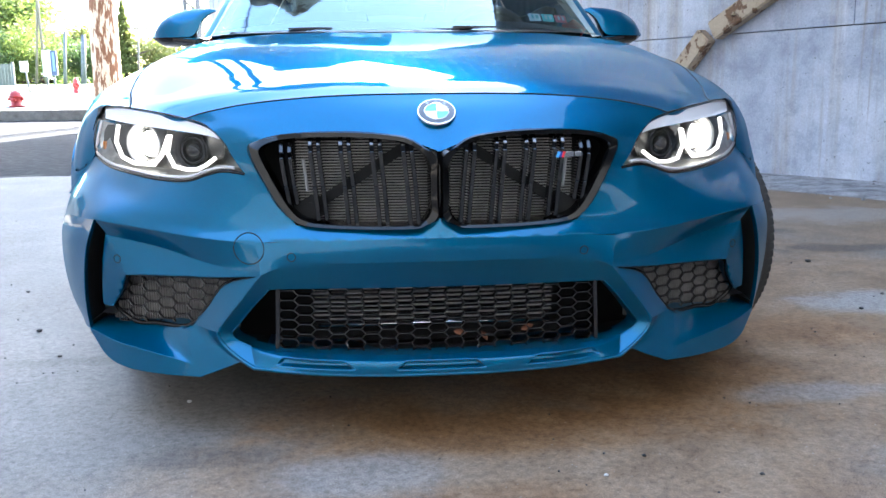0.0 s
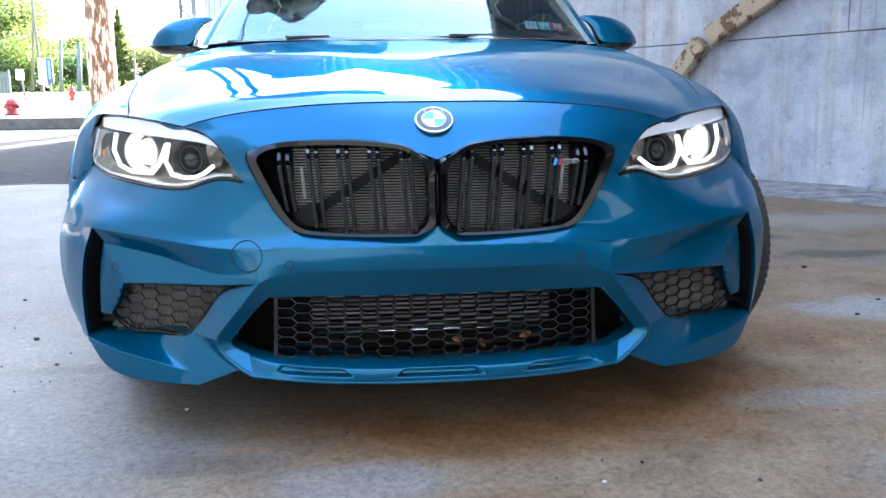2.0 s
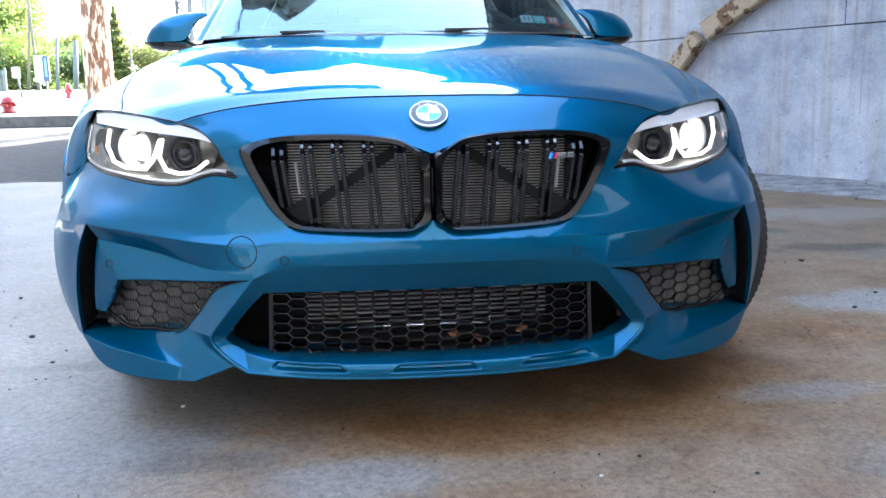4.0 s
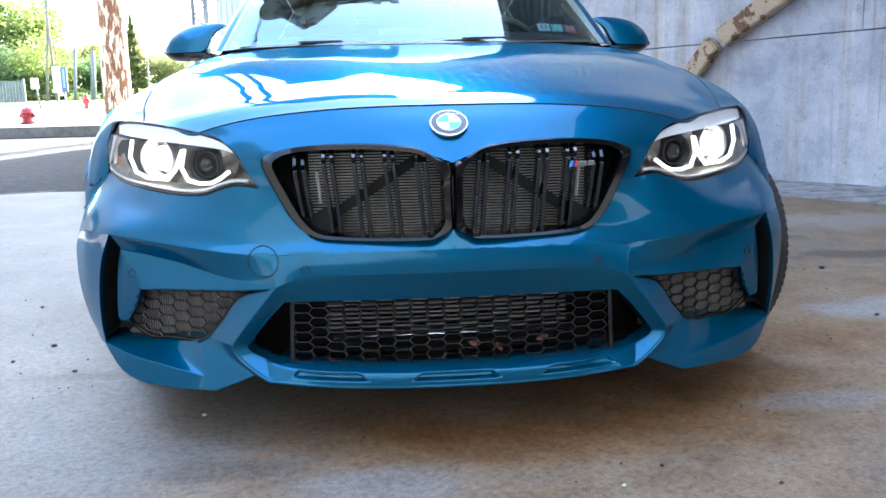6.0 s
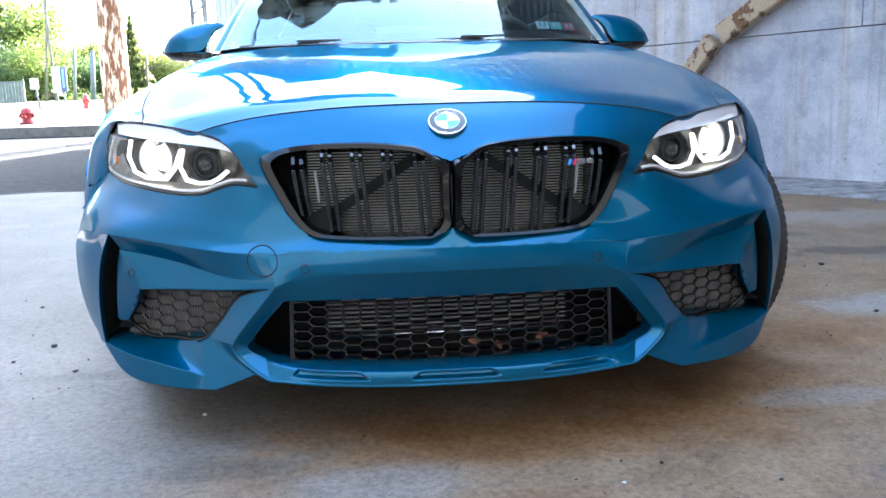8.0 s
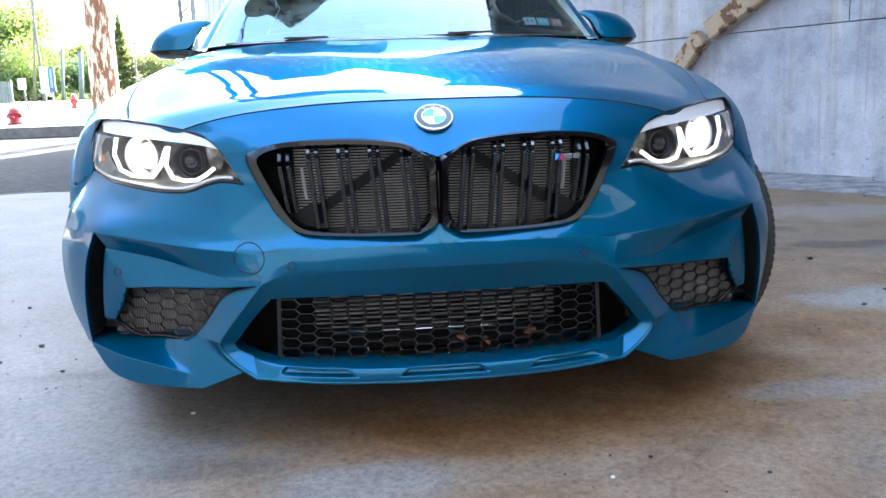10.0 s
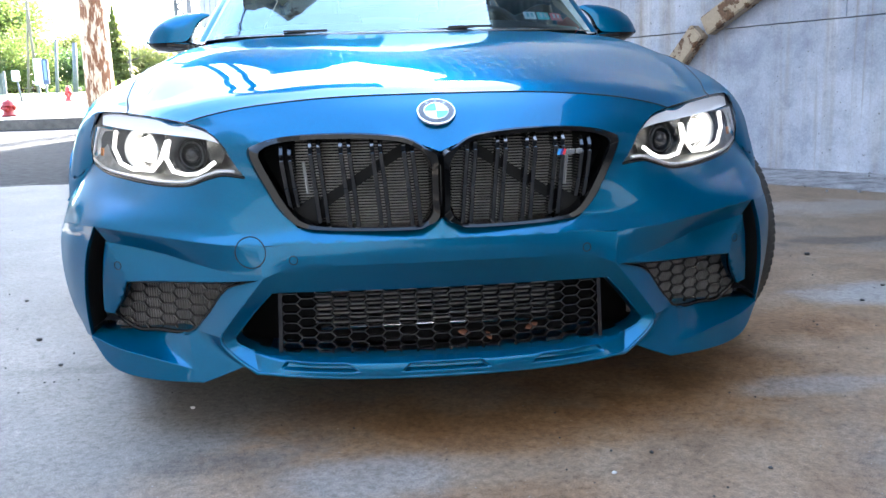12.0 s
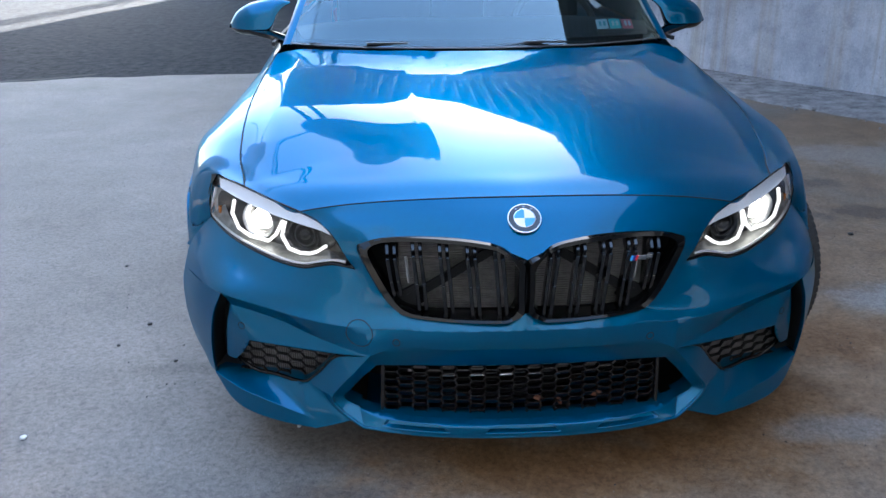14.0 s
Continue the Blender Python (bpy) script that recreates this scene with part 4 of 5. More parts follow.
box(bm, (0, 3.45, .82), (1.1, .14, .5), m=pose(0, 0, 0, -18, 0, 0), bevel=.05)
part("rear_bench", bm, TRIM, car)
bm = bmesh.new()
wheel_m = pose(.37, 1.96, .95, 68, 0, 0)
tube(bm, [wheel_m @ Vector((.18 * math.cos(a), .18 * math.sin(a), 0)) for a in (2 * math.pi * k / 24 for k in range(25))], .015, 8, caps=False)
for a in (0, 180, 270):
    bar(bm, wheel_m @ Vector((0, 0, 0)), wheel_m @ Vector((.18 * math.cos(radians(a)), .18 * math.sin(radians(a)), 0)), .04, .015)
part("steering_wheel", bm, TRIM, car)
bm = bmesh.new()
box(bm, (0, 1.93, 1.27), (.24, .03, .07), bevel=.012)
part("rear_view_mirror", bm, TRIM, car)
bm = bmesh.new()
loft(bm, [[(x * .97, y + .01, z - .025) for x, y, z in r] for r in roof], 4, 4, mirror=True)
part("headlining", bm, material("headlining_cloth", (.12, .12, .125), .9), car)
bm = bmesh.new()
box(bm, (0, 2.6, .34), (1.5, 2.4, .02))
part("cabin_floor", bm, TRIM, car)


# --- door mirrors ---
def door_mirror():
    """Cap above, dark shell below, joined to the door by a forked arm."""
    top, low = bmesh.new(), bmesh.new()
    # stations from the inner end outwards: x, y, lower z, split z, upper z, depth
    st = [(.735, 1.82, 1.085, 1.087, 1.094, .02), (.762, 1.81, 1.071, 1.075, 1.100, .045), (.788, 1.80, 1.044, 1.049, 1.101, .08), (.806, 1.79, 1.004, 1.012, 1.100, .105), (.826, 1.787, .972, .991, 1.099, .12), (.865, 1.79, .962, .987, 1.094, .13), (.910, 1.80, .958, .987, 1.082, .135), (.955, 1.825, .963, .988, 1.056, .11), (.980, 1.855, .976, .990, 1.026, .06), (.989, 1.872, .986, .992, 1.004, .02)]
    up, dn = [], []
    for x, y, z0, zs, z1, d in st:
        up.append([(x + .012, y + d, zs), (x + .01, y + d * .9, .5 * (zs + z1)), (x + .004, y + d * .55, z1), (x, y + d * .12, .35 * zs + .65 * z1), (x, y, zs)])
        dn.append([(x, y, zs), (x, y + d * .15, .6 * z0 + .4 * zs), (x + .004, y + d * .55, z0), (x + .01, y + d * .9, .5 * (zs + z0)), (x + .012, y + d, zs)])
    loft(top, up, 4, 4)
    loft(low, dn, 4, 4)
    return finish(top, .001, 50), finish(low, .001, 50)


for mirror in (False, True):
    top, low = door_mirror()
    cap = part("door_mirror", flipped(top) if mirror else top, PAINT, car, "blue door mirror cap over a black shell")
    part("mirror_shell", flipped(low) if mirror else low, BLACK_GLOSS, cap)
    bm = bmesh.new()
    loft(bm, [[(.835, 1.905, 1.06), (.94, 1.915, 1.05), (.985, 1.91, .99)], [(.835, 1.905, .965), (.94, 1.915, .955), (.98, 1.91, .97)]], 4, 3)
    part("mirror_glass", flipped(bm) if mirror else bm, CHROME, cap)
    bm = bmesh.new()
    loft(bm, [[(.735, 1.61, .958), (.80, 1.70, .972), (.90, 1.79, .985)], [(.735, 1.68, .975), (.80, 1.77, .984), (.90, 1.85, .990)], [(.735, 1.72, .955), (.80, 1.80, .965), (.90, 1.87, .975)], [(.735, 1.61, .938), (.80, 1.71, .952), (.90, 1.80, .968)], [(.735, 1.61, .958), (.80, 1.70, .972), (.90, 1.79, .985)]], 4, 3)
    part("mirror_arm", flipped(bm) if mirror else bm, BLACK_GLOSS, cap)


# --- wheels ---
def wheel(x, y, steer):
    side = 1 if x > 0 else -1
    m = pose(x, y, .326, 0, 0, steer) @ pose(0, 0, 0, 0, 90 * side, 0)
    bm = bmesh.new()
    w, r = .122, .326
    prof = [(.245, -.105), (.262, -.116), (.290, -w), (.310, -.117), (r - .003, -.102), (r, -.085)]
    for g in (-.06, -.02, .02, .06):
        prof += [(r, g - .005), (r - .008, g - .004), (r - .008, g + .004), (r, g + .005)]
    prof += [(r, .085), (r - .003, .102), (.310, .117), (.290, w), (.262, .116), (.245, .105)]
    lathe(bm, prof, m, 72)
    # cross grooves cut as small ribs on the shoulders
    for k in range(88):
        a = 2 * math.pi * k / 88
        for s in (-1, 1):
            p = m @ Vector(((r - .004) * math.cos(a), (r - .004) * math.sin(a), s * .106))
            q = m @ Vector(((r - .0005) * math.cos(a + .02), (r - .0005) * math.sin(a + .02), s * .068))
            bar(bm, p, q, .0185, .0025, 0, up=m.to_3x3() @ Vector((math.cos(a), math.sin(a), 0)))
    tyre = part("wheel", bm, RUBBER, car, "black low-profile tyre on a dark alloy rim")
    bm = bmesh.new()
    lathe(bm, [(.246, -.11), (.250, -.10), (.235, -.09), (.225, 0), (.235, .085), (.250, .10), (.246, .112), (.232, .105)], m, 60)
    for k in range(10):
        a = 2 * math.pi * k / 10
        for da in (-.10, .10):
            bar(bm, m @ Vector((.05 * math.cos(a), .05 * math.sin(a), .075)), m @ Vector((.236 * math.cos(a + da), .236 * math.sin(a + da), .098)), .022, .03, 0, up=m.to_3x3() @ Vector((0, 0, 1)))
    lathe(bm, [(.001, .092), (.05, .09), (.06, .07), (.06, .02)], m, 32)
    part("rim", bm, ALLOY, tyre)
    bm = bmesh.new()
    lathe(bm, [(.05, .03), (.19, .03), (.19, .005), (.05, .005)], m, 48)
    part("brake_disc", bm, STEEL, tyre)


wheel(.79, .856, 18)
wheel(-.79, .856, 19)
wheel(.80, 3.548, 0)
wheel(-.80, 3.548, 0)

# ---- the yard ----
ASPHALT = mottled("asphalt", (.012, .0135, .017), (.040, .0415, .046), 11, .95, bump_s=.8, fine=60, dist=.006)
ASPHALT.node_tree.nodes["Principled BSDF"].inputs["Specular IOR Level"].default_value = .08
DECK = mottled("galvanised_deck", (.40, .40, .41), (.50, .50, .51), 3, .40, metal=.6, bump_s=.03)
SOFFIT = mottled("soffit_concrete", (.26, .26, .265), (.36, .355, .35), 1.0, .85, bump_s=.1)
KERB = mottled("kerb_concrete", (.14, .125, .107), (.26, .235, .205), 5, .85)
WALK = mottled("sidewalk_concrete", (.085, .082, .077), (.22, .213, .203), 4, .85)
GRAVEL = mottled("rough_asphalt_strip", (.12, .122, .134), (.34, .34, .365), 7, .9, bump_s=.9, fine=45, dist=.014)
GRASS = mottled("grass", (.04, .075, .015), (.085, .13, .03), 2.0, .95, bump_s=.4, fine=20, dist=.03)
HYDRANT = mottled("red_hydrant_paint", (.24, .012, .012), (.34, .025, .02), 8, .5)
GREYSTEEL = mottled("grey_painted_steel", (.06, .066, .072), (.10, .108, .115), 6, .6, bump_s=.1)
FENCE = mottled("weathered_fence", (.05, .06, .052), (.09, .10, .088), 4, .8)
BARK = mottled("bark", (.07, .05, .035), (.13, .10, .075), 9, .9, stretch=(1, 1, .3), bump_s=.6, fine=30)
POLEWOOD = mottled("pole_timber", (.10, .085, .07), (.16, .14, .12), 8, .9, stretch=(1, 1, .2))
SIDING = mottled("metal_siding", (.24, .247, .26), (.30, .307, .32), 2, .6, stretch=(1, 1, .3))


def spot(m, cx, cy, rx, ry, ragged=.5, scale=2.2):
    """A ragged stain about (cx, cy): 1 inside, 0 outside."""
    tc = node(m, "ShaderNodeTexCoord")
    mp = node(m, "ShaderNodeMapping")
    mp.inputs["Location"].default_value = (-cx / rx, -cy / ry, 0)
    mp.inputs["Scale"].default_value = (1 / rx, 1 / ry, 0)
    far = node(m, "ShaderNodeVectorMath")
    far.operation = "LENGTH"
    m.node_tree.links.new(tc.outputs["Object"], mp.inputs[0])
    m.node_tree.links.new(mp.outputs[0], far.inputs[0])
    warp = node(m, "ShaderNodeMath")
    warp.operation = "MULTIPLY_ADD"
    m.node_tree.links.new(noise_tex(m, scale, 9, .66), warp.inputs[0])
    warp.inputs[1].default_value = 4 * ragged
    total = node(m, "ShaderNodeMath")
    total.operation = "ADD"
    m.node_tree.links.new(far.outputs["Value"], warp.inputs[2])
    m.node_tree.links.new(warp.outputs[0], total.inputs[0])
    total.inputs[1].default_value = -2 * ragged
    out = node(m, "ShaderNodeMapRange")
    out.interpolation_type = "SMOOTHSTEP"
    for key, value in (("From Min", .45), ("From Max", 1.2), ("To Min", 1.0), ("To Max", 0.0)):
        out.inputs[key].default_value = value
    m.node_tree.links.new(total.outputs[0], out.inputs["Value"])
    return out.outputs[0]


def scaled(m, fac, k):
    n = node(m, "ShaderNodeMath")
    n.operation = "MULTIPLY"
    m.node_tree.links.new(fac, n.inputs[0])
    n.inputs[1].default_value = k
    return n.outputs[0]


def concrete_floor():
    """Worn slab: smooth grey, rust-brown stains, pale dried patches and a few dark blots."""
    m = material("worn_concrete", (.32, .32, .32), .55)
    big = noise_tex(m, .9, 8, .62)
    mid = noise_tex(m, 4.5, 8, .7)
    fine = noise_tex(m, 60, 5, .7)
    grain = noise_tex(m, 420, 3, .7)
    col = ramp(m, big, [(.32, (.140, .126, .112)), (.50, (.173, .157, .141)), (.66, (.202, .185, .168))])
    col = mix(m, 1.0, col, ramp(m, mid, [(.28, (.80, .80, .80)), (.5, (1, 1, 1)), (.72, (1.12, 1.12, 1.12))]), "MULTIPLY")
    warm = ramp(m, mid, [(.28, (.142, .086, .050)), (.5, (.232, .156, .098)), (.74, (.300, .222, .155))])
    rust = ramp(m, mid, [(.30, (.130, .062, .024)), (.52, (.215, .118, .055)), (.74, (.290, .190, .110))])
    pale = (.285, .278, .266)
    for cx, cy, rx, ry, ragged, k in ((1.7, .75, 2.1, 1.7, .40, .92), (.3, -.2, 1.0, .7, .4, .85), (2.9, 3.2, 2.0, 1.8, .5, .7), (-1.9, .1, .8, .35, .7, .25)):
        col = mix(m, scaled(m, spot(m, cx, cy, rx, ry, ragged, 1.6), k), col, warm)
    for cx, cy, rx, ry, ragged, k in ((.16, .10, .62, .17, .55, .85), (.62, .36, .50, .26, .6, .70), (-.22, .24, .30, .13, .5, .5), (1.15, .85, .45, .22, .7, .5), (.08, -.22, .28, .10, .7, .45)):
        col = mix(m, scaled(m, spot(m, cx, cy, rx, ry, ragged, 3.2), k), col, rust)
    for cx, cy, rx, ry, ragged, k in ((1.70, 1.14, .36, .20, .4, .7), (.98, .27, .24, .08, .6, .45), (-.15, -.10, .22, .12, .6, .5), (2.7, 3.3, .8, .35, .6, .5), (1.25, 1.95, .40, .16, .7, .5)):
        col = mix(m, scaled(m, spot(m, cx, cy, rx, ry, ragged, 3.0), k), col, pale)
    for cx, cy, rx, ry, ragged, k in ((-.51, .03, .16, .07, .5, .42), (2.12, 2.2, .40, .13, .6, .6), (-.95, .75, .30, .05, .8, .25), (1.75, 2.75, .5, .10, .8, .4)):
        col = mix(m, scaled(m, spot(m, cx, cy, rx, ry, ragged, 5.0), k), col, (.062, .055, .050))
    col = mix(m, 1.0, col, ramp(m, fine, [(.28, (.60, .60, .60)), (.5, (1, 1, 1)), (.72, (1.24, 1.24, 1.24))]), "MULTIPLY")
    col = mix(m, 1.0, col, ramp(m, grain, [(.30, (.52, .52, .52)), (.5, (1, 1, 1)), (.70, (1.42, 1.42, 1.42))]), "MULTIPLY")
    specks = noise_tex(m, 130, 2, .5)
    col = mix(m, ramp(m, specks, [(.73, (0, 0, 0)), (.76, (.6, .6, .6))]), col, (.40, .39, .37))
    col = mix(m, ramp(m, specks, [(.24, (.6, .6, .6)), (.27, (0, 0, 0))]), col, (.06, .05, .045))
    set_input(m, "Base Color", col)
    set_input(m, "Roughness", ramp(m, mid, [(.3, (.58, .58, .58)), (.7, (.82, .82, .82))]))
    m.node_tree.nodes["Principled BSDF"].inputs["Specular IOR Level"].default_value = 0.10
    bump(m, grain, .45, .003)
    return m


def wall_concrete():
    """Cast concrete with upright water streaks in brown and grey and small blow holes."""
    m = material("cast_concrete_wall", (.6, .6, .6), .8)
    big = noise_tex(m, 1.1, 8, .65)
    streak = noise_tex(m, 4.5, 7, .65, (1, 1, .06))
    streak2 = noise_tex(m, 1.6, 5, .6, (1, 1, .04))
    fine = noise_tex(m, 55, 5, .7)
    pits = noise_tex(m, 34, 3, .4)
    col = ramp(m, big, [(.32, (.262, .292, .365)), (.5, (.385, .415, .490)), (.68, (.50, .525, .595))])
    col = mix(m, ramp(m, streak, [(.54, (0, 0, 0)), (.70, (.55, .55, .55))]), col, (.27, .225, .175))
    col = mix(m, ramp(m, streak2, [(.53, (0, 0, 0)), (.62, (.75, .75, .75))]), col, (.285, .23, .165))
    col = mix(m, ramp(m, streak, [(.28, (.6, .6, .6)), (.42, (0, 0, 0))]), col, (.58, .60, .65))
    col = mix(m, ramp(m, pits, [(.71, (0, 0, 0)), (.76, (.8, .8, .8))]), col, (.15, .145, .14))
    col = mix(m, 1.0, col, ramp(m, fine, [(.3, (.84, .84, .84)), (.7, (1.1, 1.1, 1.1))]), "MULTIPLY")
    blotch = noise_tex(m, 5.5, 8, .72)
    col = mix(m, 1.0, col, ramp(m, blotch, [(.30, (.74, .75, .78)), (.5, (1, 1, 1)), (.70, (1.14, 1.13, 1.10))]), "MULTIPLY")
    drip = noise_tex(m, 11, 6, .6, (1, 1, .03))
    col = mix(m, ramp(m, drip, [(.60, (0, 0, 0)), (.70, (.55, .55, .55))]), col, (.24, .20, .155))
    set_input(m, "Base Color", col)
    bump(m, fine, .2, .006)
    return m


def peeling(name, under, coat, scale, stretch, cut=.44):
    """Old paint that has flaked off in patches."""
    m = material(name, under, .8)
    n = noise_tex(m, scale, 9, .62, stretch)
    f = noise_tex(m, 40, 5, .6, stretch)
    flake = ramp(m, n, [(cut, (0, 0, 0)), (cut + .04, (1, 1, 1))])
    base = ramp(m, f, [(.3, tuple(.6 * c for c in under)), (.7, under)])
    col = mix(m, flake, base, ramp(m, f, [(.3, tuple(.8 * c for c in coat)), (.7, coat)]))
    set_input(m, "Base Color", col)
    bump(m, flake, .6, .006)
    return m


CONCRETE, WALLC = concrete_floor(), wall_concrete()
PEEL = peeling("peeling_white_paint_on_timber", (.17, .062, .021), (.50, .36, .24), 11.0, (1, 1, .22), .48)
CREAM = peeling("cream_paint_on_rusted_steel", (.22, .12, .06), (.74, .68, .56), 5.0, (1, 1, 1))
RUST = peeling("peeling_white_paint_on_steel", (.16, .085, .045), (.42, .33, .235), 8.0, (1, 1, 1))


def ground_z(y):
    """The street climbs gently beyond the yard."""
    return float(np.interp(y, [7.0, 16.0, 17.5, 20.6, 26, 34, 45, 60, 120, 400], [0, .35, .40, .52, .74, .86, 1.30, 1.62, 2.6, 3.0]))


bm = bmesh.new()
ys = [-400, -60, -20, -8, 0, 4, 7, 8, 10, 12, 14, 16, 17.5, 20.6, 26, 34, 45, 60, 120, 400, 1500]
xs = [-900, -200, -60, -25, -12, -6, -3, 0, 3, 6, 12, 30, 100, 900]
grid(bm, [[(x, y, ground_z(y) - .012) for x in xs] for y in ys])
tagged(part("ground", bm, ASPHALT), "dark worn asphalt ground", "ground", kind="structure")

# concrete apron with an uneven far edge
bm = bmesh.new()
far = [(-9, 6.2), (-6, 6.5), (-4.5, 6.75), (-3.95, 6.85), (-3.5, 7.05), (-3.1, 7.0), (-2.7, 7.1), (-1.9, 7.1), (-.5, 7.4), (1.5, 7.8), (3.5, 8.0)]
grid(bm, [[(x, -9 + (y + 9) * k / 24, .004) for k in range(25)] for x, y in far])
grid(bm, [[(x, y, .004) for x, y in far], [(x, y + .01, -.02) for x, y in far]])
tagged(part("pavement", bm, CONCRETE), "worn concrete apron with rust-brown stains", "pavement", kind="structure")
# broken tar seam along the apron's edge
bm = bmesh.new()
pts = [(-5.2, 6.62), (-4.4, 6.86), (-3.9, 7.02), (-3.55, 7.2), (-3.4, 7.4), (-3.0, 7.5), (-2.6, 7.55)]
line = [q + np.array((0, random.uniform(-.03, .03))) for q in spline(pts, 6)]
grid(bm, [[(p[0], p[1] - .02 - .03 * random.random(), -.002) for p in line], [(p[0], p[1] + .02 + .03 * random.random(), -.002 + .004) for p in line]])
tagged(part("tar_seam", bm, DARK), "black cracked tar seam beside the apron", "seam", kind="structure")

# kerb and sidewalk across the street
kerb = thing("kerb", "worn grey concrete kerb along the street", "kerb", (-8, 16, .35), kind="structure")
for k in range(9):
    x0 = -26 + k * 2.6
    bm = bmesh.new()
    box(bm, (x0 + 1.29, 16.1, .35 + .06), (2.58, .22, .28), bevel=.025)
    part("kerb_stone", bm, KERB, kerb)
bm = bmesh.new()
grid(bm, [[(x, y, z) for x in (-60, -26, -16, -10, -6, -2.6)] for y, z in ((16.2, .535), (17.5, .60), (20.6, .745), (26.0, .94), (34.0, 1.06))])
tagged(part("sidewalk", bm, WALK), "sunlit pale concrete sidewalk", "sidewalk", kind="structure")
bm = bmesh.new()
grid(bm, [[(x, y, z) for x in (-120, -60, -30, -12, 5, 40)] for y, z in ((34.0, 1.10), (45.0, 1.48), (60, 1.8), (120, 2.8), (300, 3.2))])
tagged(part("lawn", bm, GRASS), "sunlit green verge beyond the street", "grass", kind="structure")

# cracks across the sidewalk and fallen brown leaves by the kerb
bm = bmesh.new()
rnd = random.Random(3)
for y0, z0, x0, x1, slope in ((17.15, .585, -12, -3.0, .05), (18.6, .655, -14, -5.0, -.03), (19.7, .706, -13, -3.5, .06), (22.5, .822, -16, -4, .0)):
    xs2 = [x0 + (x1 - x0) * k / 40 for k in range(41)]
    ys2 = [y0 + slope * (x - x0) + rnd.uniform(-.04, .04) for x in xs2]
    zz = [np.interp(y, (16.2, 17.5, 20.6, 26.0), (.535, .60, .745, .94)) + .005 for y in ys2]
    grid(bm, [[(x, y - rnd.uniform(.012, .03), z) for x, y, z in zip(xs2, ys2, zz)], [(x, y + rnd.uniform(.012, .03), z + .001) for x, y, z in zip(xs2, ys2, zz)]])
tagged(part("sidewalk_cracks", bm, RUBBER), "dark cracks across the sidewalk", "cracks", kind="structure")
bm = bmesh.new()
for _ in range(420):
    x, y = rnd.gauss(-5.7, .55), 17.35 + abs(rnd.gauss(0, .45))
    s, a = rnd.uniform(.02, .055), rnd.uniform(0, 6.28)
    z = float(np.interp(y, (16.2, 17.5, 20.6), (.535, .60, .745))) + .008 + rnd.random() * .012
    bm.faces.new([bm.verts.new((x + s * math.cos(a + k) * w, y + s * math.sin(a + k) * w, z + t)) for k, w, t in ((0, 1, 0), (1.57, .5, .01), (3.14, 1, .004), (4.71, .5, .0))])
tagged(part("fallen_leaves", bm, mottled("brown_leaves", (.14, .06, .025), (.24, .12, .06), 12, .8)), "dry brown leaves gathered beside the kerb", "leaves", kind="stuff")

# concrete wall along the right, running back behind the car
W0, WD = Vector((2.65, 6.75, 0)), Vector((1.10, -1.85, 0)).normalized()
WN = Vector((WD.y, -WD.x, 0))
WR = Matrix.Rotation(math.atan2(WD.y, WD.x), 4, "Z")


def on_wall(s, z, out=0.0):
    return W0 + WD * s + WN * out + Vector((0, 0, z))


wall = thing("wall_right", "tall pale cast-concrete wall with brown water streaks", "wall", tuple(W0), kind="structure")
JOINT = 1.27
for s0, s1, z0, z1 in [(a, b, -.2, JOINT) for a, b in ((-11.8, -7.2), (-7.2, 4.6), (4.6, 12.0), (12.0, 20.0))] + [(a, b, JOINT, 3.1) for a, b in ((-11.8, -7.0), (-7.0, -2.9), (-2.9, 2.06), (2.06, 6.5), (6.5, 13.0), (13.0, 20.0))]:
    bm = bmesh.new()
    box(bm, on_wall((s0 + s1) / 2, (z0 + z1) / 2, -.15), (s1 - s0 - .006, .30, z1 - z0 - .008), m=WR, bevel=.005)
    part("panel", bm, WALLC, wall)
bm = bmesh.new()
box(bm, on_wall(4.15, 1.4, -.22), (31.8, .2, 3.4), m=WR)
part("wall_core", bm, KERB, wall)
bm = bmesh.new()
rows = []
for k in range(90):
    s = -9 + k * .27
    rows.append([on_wall(s, .045, 0), on_wall(s, .04 + random.uniform(-.01, .01), .33), on_wall(s, .035 + random.uniform(-.008, .008), .60), on_wall(s, .02, .78 + random.uniform(-.04, .04)), on_wall(s, -.01, .85 + random.uniform(-.04, .04))])
grid(bm, rows)
tagged(part("wall_strip", bm, GRAVEL), "rough grey asphalt strip along the wall foot", "strip", kind="structure")

bm = bmesh.new()
for _ in range(2200):
    s0, out = random.uniform(-9, 10), abs(random.gauss(.42, .24))
    size = random.uniform(.006, .022)
    c = on_wall(s0, .04 - .03 * min(1, out / .8), out)
    bmesh.ops.create_cube(bm, size=size, matrix=Matrix.Translation(c) @ pose(0, 0, 0, random.uniform(0, 90), random.uniform(0, 90), random.uniform(0, 90)))
tagged(part("rubble", bm, mottled("pale_rubble", (.09, .09, .095), (.32, .32, .33), 25, .9)), "loose pale rubble along the wall foot", "rubble", kind="stuff")

# pale ground added out of view behind the wall, bounces sun onto the deck
bm = bmesh.new()
grid(bm, [[(a + (30 - a) * k / 4, y, ground_z(y) + .02) for k in range(5)] for y, a in ((y, 3.35 - .594 * (y - 6.75)) for y in (-8, -4, 0, 4, 7, 10, 13, 15.5))] + [[(-1.0 + 31 * k / 4, y, ground_z(y) + .02) for k in range(5)] for y in (17.5, 20.6, 26, 34)])
tagged(part("bounce_yard", bm, mottled("bounce_yard_pale", (.11, .108, .104), (.16, .157, .15), 1.2, .85)), "added unseen pale ground behind the wall, bounces light to the deck", "pavement", kind="structure")

